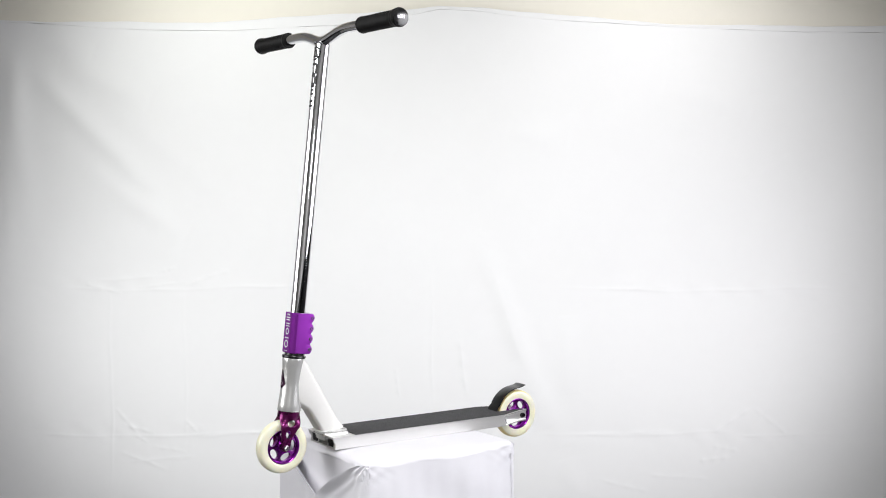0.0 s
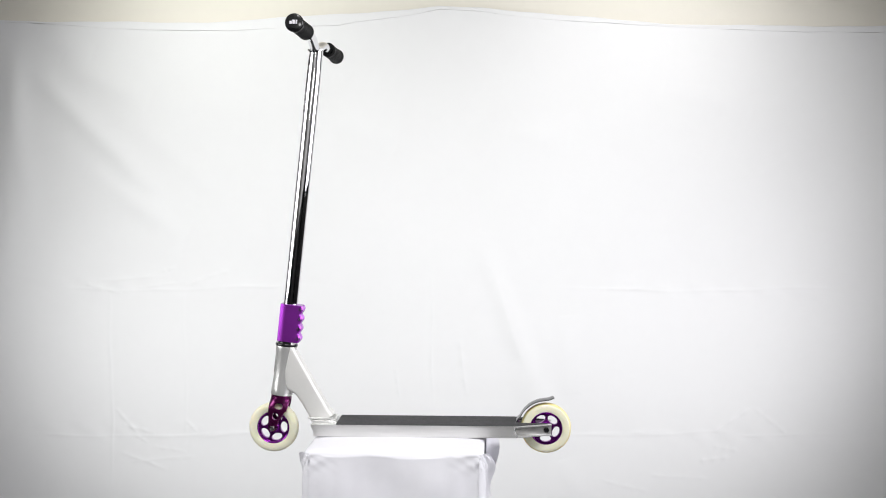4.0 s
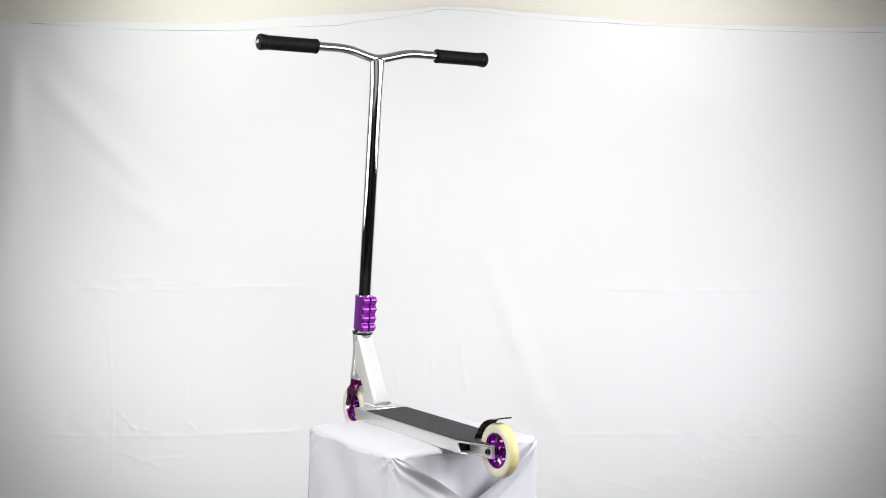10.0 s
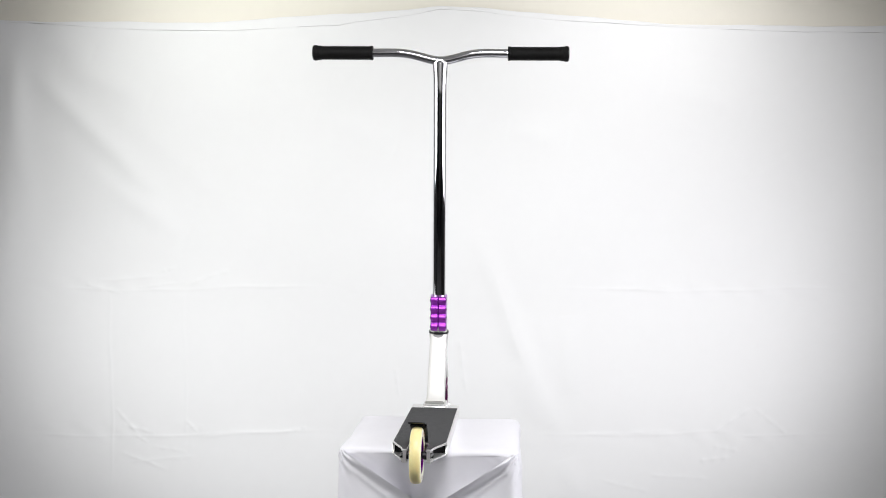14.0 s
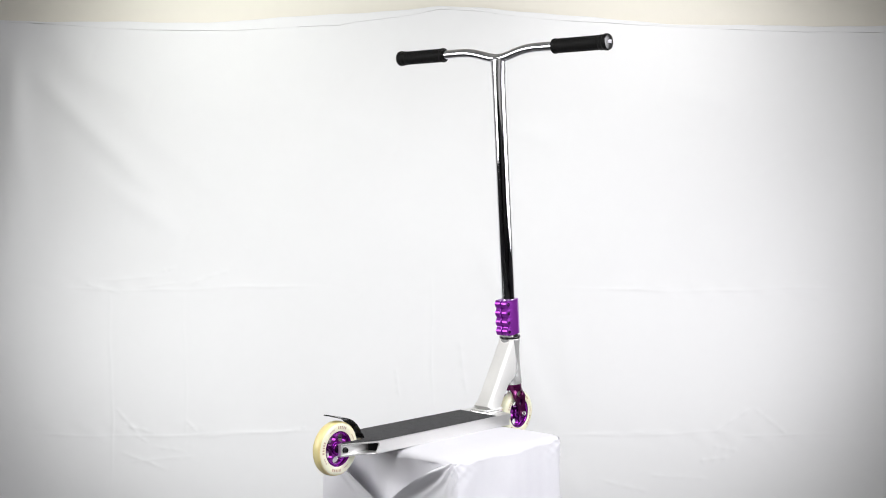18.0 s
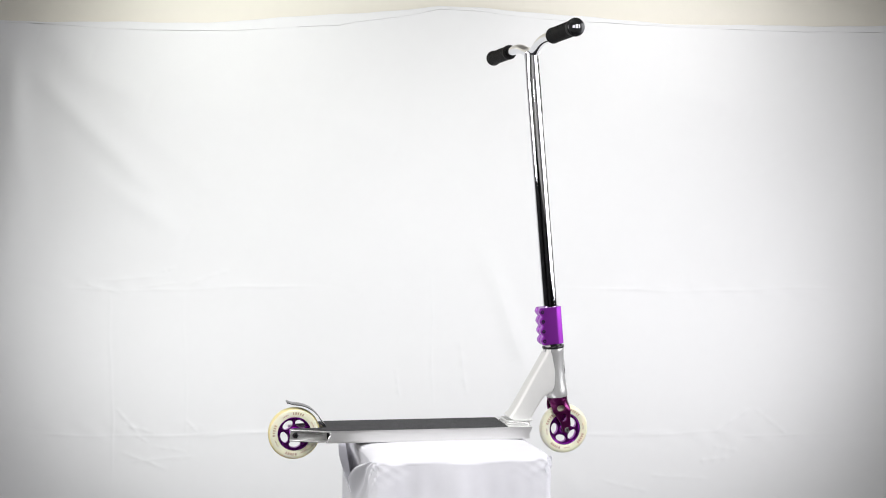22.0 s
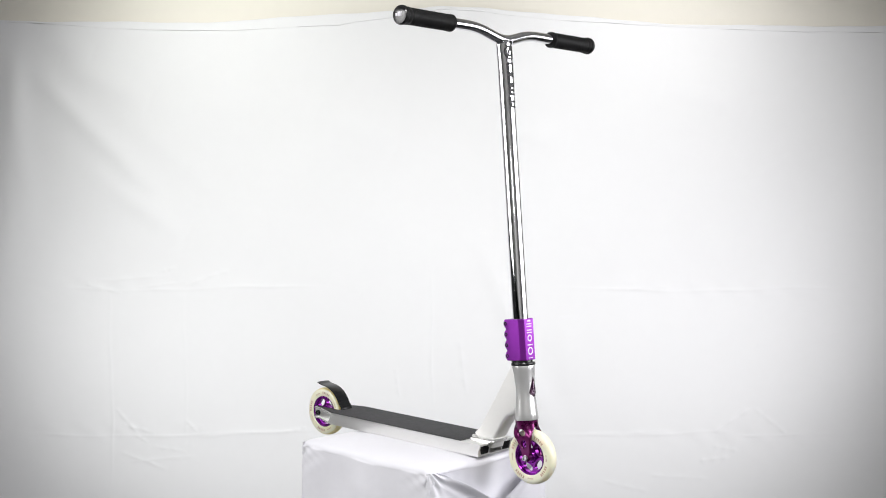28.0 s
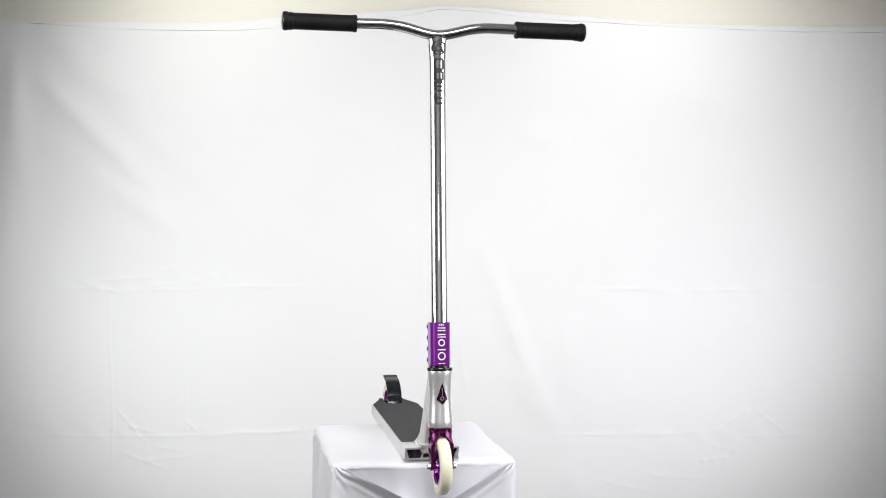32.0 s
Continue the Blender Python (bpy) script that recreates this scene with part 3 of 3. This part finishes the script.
def head_tube():
    shape = [(0.0734, 0.0243), (0.0748, 0.0248), (0.085, 0.0243), (0.098, 0.0233), (0.115, 0.0222), (0.130, 0.0216), (0.145, 0.0217), (0.160, 0.0223), (0.174, 0.0234), (0.181, 0.0242)]
    prof = [(0.0, 0.0728), (0.0225, 0.0728)] + [(r, z) for z, r in shape] + [(0.0238, 0.1842), (0.0210, 0.1848), (0.0, 0.1848)]
    prof = [(r, along(z)) for r, z in prof]
    ob = put(part("head_tube", steer(revolve(prof, 64)), TUBE, scooter, "raw aluminium head tube, waisted"))
    # kite-shaped badge on the front
    bm = bmesh.new()

    def radius(z):
        return float(np.interp(z, [q[0] for q in shape], [q[1] for q in shape]))
    rows = []
    for i in range(25):
        z = 0.1195 + 0.0420 * i / 24
        w = 0.0112 * (z - 0.1195) / 0.009 if z < 0.1285 else 0.0112 * (0.1615 - z) / 0.033
        rows.append([(bm.verts.new(((radius(z) + 0.0009) * math.cos(w * k / 4 / radius(z)), (radius(z) + 0.0009) * math.sin(w * k / 4 / radius(z)), along(z)))) for k in range(-4, 5)])
    for a, b in zip(rows, rows[1:]):
        for i in range(8):
            bm.faces.new((a[i], a[i + 1], b[i + 1], b[i]))
    bmesh.ops.remove_doubles(bm, verts=bm.verts, dist=1e-5)
    put(part("head_badge", steer(bm), BADGE, ob, "dark plum kite-shaped badge"))
    qs = ring_quads(0, 0.1310, 0.0026, 0.0038, 20) + [((-0.0006, 0.1365), (0.0006, 0.1365), (0.0006, 0.152), (-0.0006, 0.152))]
    bm = wrapped([[(s, along(z)) for s, z in q] for q in qs], 0.0222, lift=0.0011)
    put(part("badge_mark", steer(bm), PALE, ob, "pale line emblem"))
    ring = [(0.0175, 0.1842), (0.0244, 0.1846), (0.0252, 0.1858), (0.0252, 0.1888), (0.0244, 0.1902), (0.0200, 0.1908), (0.0196, 0.1976), (0.0150, 0.1976)]
    put(part("headset", steer(revolve([(r, along(z)) for r, z in ring], 48, closed=True)), BLACK, scooter, "black headset ring"))


head_tube()


def bars():
    # upright tube
    prof = [(0.0, along(0.205)), (0.0160, along(0.205)), (0.0160, along(0.60)), (0.0160, along(0.76)), (0.0160, along(0.79)), (0.0160, along(0.81)), (0.0159, along(0.83)), (0.0156, along(0.848)), (0.0, along(0.850))]
    bm = revolve(prof, 48)

    def flare(mesh):
        """The upright is squeezed wider under the cross bar."""
        for vert in mesh.verts:
            f = min(1.0, max(0.0, (vert.co.z - along(0.775)) / (along(0.845) - along(0.775))))
            vert.co.y *= 1 + 0.20 * f * f
            vert.co.x *= 1 - 0.06 * f * f
        return mesh
    flare(bm)
    ob = put(part("handlebar", steer(bm), CHROME, scooter, "polished chrome T-bar"))
    # cross bar with a shallow bend to each side
    half_y = [0.0, 0.012, 0.025, 0.04, 0.055, 0.07, 0.085, 0.10, 0.115, 0.13, 0.16, 0.22, 0.302]
    half_z = [0.8502, 0.8512, 0.8538, 0.8577, 0.8620, 0.8655, 0.8678, 0.8690, 0.8694, 0.8692, 0.8688, 0.8686, 0.8684]
    ys = [-y for y in half_y[:0:-1]] + half_y
    zs = half_z[:0:-1] + half_z
    yy = np.linspace(-0.302, 0.302, 81)
    path = [(0.2400 + 0.003 * math.exp(-(y / 0.05) ** 2), y, float(np.interp(y, ys, zs))) for y in yy]
    for _ in range(3):
        path = [path[0]] + [tuple((a + 2 * b + c) / 4 for a, b, c in zip(path[i - 1], path[i], path[i + 1])) for i in range(1, len(path) - 1)] + [path[-1]]
    put(part("cross_bar", sweep(path, 0.0108, 24), CHROME, ob, "chrome cross bar with a shallow V bend"))
    bm = bmesh.new()
    for i in range(40):
        a = 2 * math.pi * i / 40
        bmesh.ops.create_icosphere(bm, subdivisions=1, radius=0.0022, matrix=Matrix.Translation((0.2440 + 0.0152 * math.cos(a), 0.0152 * math.sin(a), 0.8465 + 0.004 * math.cos(2 * a))))
    put(part("weld_bead", bm, CHROME, ob, "chromed weld bead"))
    # dark emblem and lettering blocks down the front of the upright
    qs = ring_quads(0, along(0.8235), 0.0116, 0.0150, 40)

    def stroke(s0, z0, s1, z1, h=0.0021):
        n = Vector((s1 - s0, z1 - z0)).normalized()
        ds, dz = -n.y * h, n.x * h
        steps = 6
        for i in range(steps):
            a, b = i / steps, (i + 1) / steps
            p = [(s0 + (s1 - s0) * q, along(z0 + (z1 - z0) * q)) for q in (a, b)]
            qs.append(((p[0][0] + ds, p[0][1] + dz), (p[1][0] + ds, p[1][1] + dz), (p[1][0] - ds, p[1][1] - dz), (p[0][0] - ds, p[0][1] - dz)))
    stroke(-0.0085, 0.8145, 0.0, 0.8360)
    stroke(0.0085, 0.8145, 0.0, 0.8360)
    stroke(-0.0085, 0.8175, 0.0085, 0.8175)
    z = 0.8010
    for k, (w, h) in enumerate(((0.0085, 0.0205), (0.0078, 0.0165), (0.0074, 0.0165), (0.0074, 0.0205))):
        stroke(-w, z, -w, z - h, 0.0028)
        stroke(-w, z - h, w, z - h, 0.0025)
        if k != 3:
            stroke(-w, z, w, z, 0.0025)
        if k < 2:
            stroke(w, z, w, z - h, 0.0028)
        else:
            stroke(-w, z - h / 2, w, z - h / 2, 0.0025)
        z -= h + 0.0048
    put(part("bar_print", steer(flare(wrapped(qs, 0.0160, lift=0.00025))), INK, ob, "black emblem and lettering blocks"))

    # grips
    for side in (1, -1):
        prof = [(0.0112, 0.0), (0.0163, 0.0), (0.0172, 0.0012), (0.0172, 0.006), (0.0164, 0.0068)]
        k = 0.0075
        while k < 0.1215:
            prof += [(0.0160, k), (0.0165, k + 0.0006), (0.0165, k + 0.0014), (0.0160, k + 0.0020)]
            k += 0.0026
        prof += [(0.0163, 0.1245), (0.0172, 0.1255), (0.0174, 0.1325), (0.0170, 0.1340), (0.0180, 0.1352), (0.0186, 0.1375), (0.0186, 0.1420), (0.0180, 0.1437), (0.0172, 0.1441), (0.0, 0.1441)]
        m = Matrix.Translation((0.2390, side * 0.1627, 0.8686)) @ Matrix.Rotation(radians(-90 * side), 4, "X")
        grip = put(part("grip", revolve(prof, 40, m), RUBBER, scooter, "black ribbed rubber grip", angle=50))
        cap = [(0.0176, 0.1433), (0.0178, 0.1447), (0.0168, 0.1459), (0.0150, 0.1463), (0.0120, 0.1469), (0.006, 0.1475), (0.0, 0.1477)]
        put(part("end_cap", revolve(cap, 40, m), PLASTIC, grip, "glossy black end cap"))
        bm = bmesh.new()
        for u0, u1, v0, v1 in ((-0.0085, -0.0035, -0.0028, 0.0028), (-0.0025, 0.0030, -0.0028, 0.0050), (0.0042, 0.0068, -0.0028, 0.0050)):
            prism([(u0, v0), (u1, v0), (u1, v1), (u0, v1)], 0.1467, 0.1480, lambda u, v, w: (-side * u, v, w), bm)
        # stand the print upright, facing outwards
        face = Matrix.Translation((0.2390, side * 0.1627, 0.8686)) @ Matrix(((1, 0, 0, 0), (0, 0, side, 0), (0, 1, 0, 0), (0, 0, 0, 1)))
        bmesh.ops.transform(bm, matrix=face, verts=bm.verts)
        put(part("cap_print", bm, WHITE, grip, "white printed mark"))


bars()


def clamp():
    z0, z1 = along(0.1948), along(0.2795)
    bolts = [z0 + (z1 - z0) * q for q in (0.115, 0.375, 0.635, 0.895)]
    rings = []
    n = 81
    for i in range(n):
        z = z0 + (z1 - z0) * i / (n - 1)
        swell = 0.5 + 0.5 * math.cos(2 * math.pi * (z - bolts[0]) / (bolts[1] - bolts[0]))
        rear = -0.0322 + 0.0056 * (1 - swell ** 0.55)
        inset = 0.0012 if i in (0, n - 1) else 0.0
        o = [(0.0206 - inset, 0.0146), (0.0199 - inset, 0.0153), (0.0086, 0.0199 - inset), (0.0074, 0.0200 - inset), (-0.012, 0.0200 - inset), (-0.020, 0.0196 - inset), (rear + 0.0030, 0.0188 - inset), (rear + inset, 0.0166),
             (rear + inset, 0.0026), (rear + 0.0012, 0.0015), (-0.0170, 0.0015)]
        ring = [(u, v, z) for u, v in o] + [(u, -v, z) for u, v in o[::-1]]
        rings.append(ring)
    ob = put(part("clamp", steer(loft(rings)), PURPLE, scooter, "purple anodised four-bolt clamp", angle=28))
    for b in bolts:
        for side in (1, -1):
            r = 0.0040 if side < 0 else 0.0034
            prof = [(0.0, 0.0165), (r, 0.0165), (r, 0.0198), (r - 0.0006, 0.0204), (r * 0.55, 0.0204), (r * 0.5, 0.0190), (0.0, 0.0190)]
            m = Matrix.Translation((-0.0252, 0, b)) @ Matrix.Rotation(radians(-90 * side), 4, "X")
            put(part("bolt", steer(revolve(prof, 18, m)), BLACK if side < 0 else DARK_STEEL, ob, "black socket bolt head" if side < 0 else "dark steel bolt end"))
    # white lettering blocks on the front face, reading downwards
    bm = bmesh.new()

    def mark(ya, yb, za, zb):
        prism([(ya, za), (yb, za), (yb, zb), (ya, zb)], 0.0205, 0.0210, lambda u, v, w: (w, u, v), bm)

    def ring_mark(c, r0, r1):
        pts = 24
        for i in range(pts):
            a, b = 2 * math.pi * i / pts, 2 * math.pi * (i + 1) / pts
            prism([(r0 * math.cos(a), c + r0 * math.sin(a)), (r1 * math.cos(a), c + r1 * math.sin(a)), (r1 * math.cos(b), c + r1 * math.sin(b)), (r0 * math.cos(b), c + r0 * math.sin(b))],
                  0.0205, 0.0210, lambda u, v, w: (w, u, v), bm)
    L = z1 - z0
    for y in (-0.004, 0.0, 0.004):
        mark(y - 0.0013, y + 0.0013, z0 + 0.925 * L, z0 + 0.965 * L)
    for za in (0.86, 0.80, 0.71, 0.65):
        mark(-0.0080, 0.0080, z0 + za * L, z0 + (za + 0.023) * L)
    ring_mark(z0 + 0.53 * L, 0.0046, 0.0070)
    mark(-0.0080, 0.0080, z0 + 0.355 * L, z0 + 0.380 * L)
    ring_mark(z0 + 0.22 * L, 0.0056, 0.0080)
    mark(-0.0068, -0.0010, z0 + 0.045 * L, z0 + 0.062 * L)
    mark(0.0005, 0.0068, z0 + 0.045 * L, z0 + 0.062 * L)
    put(part("clamp_print", steer(bm), WHITE, ob, "white lettering blocks"))


clamp()


AXF = Vector((0.3330, 0, -0.0012))
AXR = Vector((-0.2835, 0, 0.0094))


def fork():
    prof = [(0.0, along(0.0728)), (0.0222, along(0.0728)), (0.0233, along(0.0716)), (0.0233, along(0.0668)), (0.0196, along(0.0634)), (0.0186, along(0.0580)), (0.0, along(0.0574))]
    ob = put(part("fork", steer(revolve(prof, 48)), PLUM, scooter, "plum anodised fork with cut-out legs"))
    under = [(0.0, along(0.0500)), (0.0070, along(0.0500)), (0.0090, along(0.0515)), (0.0125, along(0.0535)), (0.0125, along(0.0575)), (0.0, along(0.0575))]
    put(part("compression_bolt", steer(revolve(under, 24)), STEEL, ob, "steel compression bolt under the crown"))
    front = [(0.3340, 0.0722), (0.3350, 0.0690), (0.3375, 0.0600), (0.3395, 0.0480), (0.3400, 0.0380), (0.3405, 0.0240), (0.3425, 0.0100)]
    tip = [(AXF.x + 0.0098 * math.cos(radians(a)), 0.0004 + 0.0098 * math.sin(radians(a))) for a in (30, 0, -30, -60, -90, -120, -150, 180)]
    rear = [(0.3180, 0.0160), (0.3080, 0.0290), (0.3000, 0.0380), (0.2945, 0.0500), (0.2912, 0.0620), (0.2900, 0.0690), (0.2905, 0.0722)]
    front, rear = ([(u + 0.0038 * min(1.0, max(0.0, v / 0.06)), v) for u, v in edge] for edge in (front, rear))

    def oval(a, ru, rv):
        r = 1 / math.sqrt((math.cos(a) / ru) ** 2 + (math.sin(a) / rv) ** 2)
        return (r * math.cos(a), r * math.sin(a))
    cut, lap = 0.0380, 0.0012
    upper = [(u, v) for u, v in front if v > cut + 0.002] + [(0.3426, cut - lap), (0.3024, cut - lap)] + [(u, v) for u, v in rear if v > cut + 0.002]
    lower = [(0.3426, cut + lap)] + [(u, v) for u, v in front if v < cut - 0.002] + tip + [(u, v) for u, v in rear if v < cut - 0.002] + [(0.3024, cut + lap)]
    for side in (1, -1):
        bm = holed_plate(upper, (0.3195, 0.0488), lambda a: oval(a, 0.0092, 0.0074), side * 0.0152, side * 0.0225, lambda u, v, w: (u, w, v), 64)
        low = holed_plate(lower, (0.3266, 0.0262), lambda a: oval(a, 0.0062, 0.0085), side * 0.0152, side * 0.0225, lambda u, v, w: (u, w, v), 56)
        me = bpy.data.meshes.new("leg_low")
        low.to_mesh(me)
        low.free()
        bm.from_mesh(me)
        bpy.data.meshes.remove(me)
        bmesh.ops.subdivide_edges(bm, edges=[e for e in bm.edges if e.calc_length() > 0.003], cuts=3, use_grid_fill=True)
        for vert in bm.verts:
            x, y, z = vert.co
            f = min(1.0, max(0.0, (z - 0.042) / 0.026))
            f = f * f * (3 - 2 * f)
            off = x - (STEM - LEAN * (z - 0.28))
            round_y = math.sqrt(max(0.0236 ** 2 - off * off, 0.004 ** 2))
            vert.co.y = y * (1 + f * (round_y / 0.0225 - 1))
        soft = [vert for vert in bm.verts if vert.co.z > 0.045]
        for _ in range(4):
            bmesh.ops.smooth_vert(bm, verts=soft, factor=0.4, use_axis_x=True, use_axis_y=True, use_axis_z=False)
        put(part("leg", bm, PLUM, ob, "plum fork leg with two cut-outs", angle=30))


fork()


def wheel(name, c, spin, bolt_y, black, spacer, inner, tread):
    """Urethane tyre on a five-hole alloy core; the axle lies along y."""
    lie = Matrix.Translation(c) @ Matrix.Rotation(radians(90), 4, "X") @ Matrix.Rotation(radians(spin), 4, "Z")
    prof = [(0.0355, -0.0100), (0.0385, -0.0112), (0.0430, -0.0118), (0.0490, -0.0118), (0.0529, -0.0106), (0.0550, -0.0082), (0.0562, -0.0048), (0.0565, 0.0), (0.0562, 0.0048), (0.0550, 0.0082), (0.0529, 0.0106), (0.0485, 0.0118), (0.0430, 0.0118), (0.0385, 0.0112), (0.0355, 0.0100)]
    w = put(part(name, revolve(prof, 80, lie, closed=True), CREAM, scooter, "cream urethane wheel with a purple five-hole core"))
    w.data.materials.append(tread)
    for f in w.data.polygons:
        if max((w.data.vertices[i].co - S0 - c).length for i in f.vertices) > 0.0545:
            f.material_index = 1
    # rim lip of the core
    lip = [(0.0322, -0.0060), (0.0335, -0.0096), (0.0352, -0.0108), (0.0366, -0.0106), (0.0370, -0.0090), (0.0370, 0.0090), (0.0366, 0.0106), (0.0352, 0.0108), (0.0335, 0.0096), (0.0322, 0.0060)]
    put(part("rim", revolve(lip, 72, lie, closed=True), CORE, w, "purple anodised rim"))
    # spoked web, one sector for each hole
    def egg(a):
        r = 1 / math.sqrt((math.cos(a) / 0.0077) ** 2 + (math.sin(a) / 0.0124) ** 2)
        return (r * math.cos(a), r * math.sin(a))
    core = bmesh.new()
    r_in, r_out, span = 0.0108, 0.0326, radians(36)
    outline = [(r_in * math.cos(a), r_in * math.sin(a)) for a in np.linspace(-span, span, 7)] + [(r_out * math.cos(a), r_out * math.sin(a)) for a in np.linspace(span, -span, 15)]
    sector = holed_plate(outline, (0.0234, 0.0), egg,
                         -0.0046, 0.0046, lambda u, v, d: (u, v, d), 44, edge=0.0)
    me = bpy.data.meshes.new("sector")
    sector.to_mesh(me)
    sector.free()
    for k in range(5):
        first = len(core.verts)
        core.from_mesh(me)
        core.verts.ensure_lookup_table()
        bmesh.ops.transform(core, matrix=lie @ Matrix.Rotation(radians(72 * k), 4, "Z"), verts=core.verts[first:])
    bpy.data.meshes.remove(me)
    bmesh.ops.remove_doubles(core, verts=core.verts, dist=2e-5)
    put(part("spokes", core, CORE, w, "purple five-hole web", angle=30))
    hub = [(0.0, -0.0095), (0.0105, -0.0095), (0.0118, -0.0085), (0.0130, -0.0062), (0.0130, 0.0062), (0.0118, 0.0085), (0.0105, 0.0095), (0.0, 0.0095)]
    put(part("hub", revolve(hub, 40, lie), CORE, w, "purple hub"))
    # faded print round the right side face
    bm = bmesh.new()
    rng = random.Random(4)
    for word in range(4):
        for first, count, step, h, r0 in ((8, 5, 0.118, 0.0028, 0.0446), (52, 6, 0.055, 0.0012, 0.0436)):
            for k in range(count):
                a = radians(90 * word + first) + k * step
                wide = step * rng.uniform(0.55, 0.78)
                pts = [(r * math.cos(t), r * math.sin(t), 0.01195) for r, t in ((r0 - h, a), (r0 + h, a), (r0 + h, a + wide), (r0 - h, a + wide))]
                bm.faces.new([bm.verts.new(lie @ Vector(p)) for p in pts])
    tagged(put(part("wheel_print", bm, PRINT, w, "faded brown print blocks")), kind="stuff")
    # axle bolt
    for side in (1, -1):
        m = Matrix.Translation(c) @ Matrix.Rotation(radians(-90 * side), 4, "X")
        b0 = bolt_y - 0.0075
        head = [(0.0, b0), (0.0068, b0), (0.0068, b0 + 0.0012), (0.0056, b0 + 0.0014), (0.0056, b0 + 0.0050), (0.0050, b0 + 0.0062), (0.0034, b0 + 0.0062), (0.0028, b0 + 0.0045), (0.0, b0 + 0.0045)]
        put(part("axle_bolt", revolve(head, 6, m), BLACK if black else STEEL, w, "black axle bolt head" if black else "steel axle nut", angle=20))
        # spacer between the hub and the fork leg or dropout
        gap = [(0.0045, 0.0090), (spacer, 0.0090), (spacer, inner), (0.0045, inner)]
        put(part("spacer", revolve(gap, 24, m, closed=True), BLACK if black else STEEL, w, "black axle spacer" if black else "steel axle spacer"))
    put(part("axle", revolve([(0.004, -b0), (0.004, b0)], 12, Matrix.Translation(c) @ Matrix.Rotation(radians(90), 4, "X")), STEEL, w, "steel axle"))


wheel("front_wheel", AXF, 35, 0.0305, False, 0.0062, 0.0152, CREAM)
wheel("rear_wheel", AXR, 56, 0.0350, True, 0.0086, 0.0205, TREAD)


def fender():
    path = [(-0.2020, 0.0188), (-0.2110, 0.0190), (-0.2150, 0.0206), (-0.2172, 0.0245), (-0.2198, 0.0305)]
    for a in range(24, 86, 6):
        path.append((AXR.x + 0.0636 * math.cos(radians(a)), AXR.z + 0.0636 * math.sin(radians(a))))
    path += [(-0.2850, 0.0738), (-0.2915, 0.0752), (-0.2965, 0.0776), (-0.2990, 0.0782), (-0.3002, 0.0772)]
    rings = []
    for i, (x, z) in enumerate(path):
        a, b = path[max(i - 1, 0)], path[min(i + 1, len(path) - 1)]
        d = Vector((b[0] - a[0], 0, b[1] - a[1])).normalized()
        nrm = Vector((d.z, 0, -d.x))
        if nrm.dot(Vector((x - AXR.x, 0, z - AXR.z))) < 0:
            nrm = -nrm
        c = Vector((x, 0, z))
        w, t = 0.0172, 0.0008
        crown = 0.0007
        rings.append([c + nrm * (t + crown * (1 - (q / w) ** 2)) + Vector((0, q, 0)) for q in np.linspace(-w, w, 7)] + [c - nrm * (t - crown * (1 - (q / w) ** 2)) + Vector((0, q, 0)) for q in np.linspace(w, -w, 7)])
    put(part("fender", loft(rings), FENDER, scooter, "black sprung metal fender brake", angle=40))


fender()


# ---- turning ----
def motions():
    for thing, z in ((plinth, 0.0), (scooter, ROOT_Z)):
        walk(thing, [(t, pose(0, 0, z, 0, 0, 212.83 - 9.124 * t)) for t in range(33)])


motions()
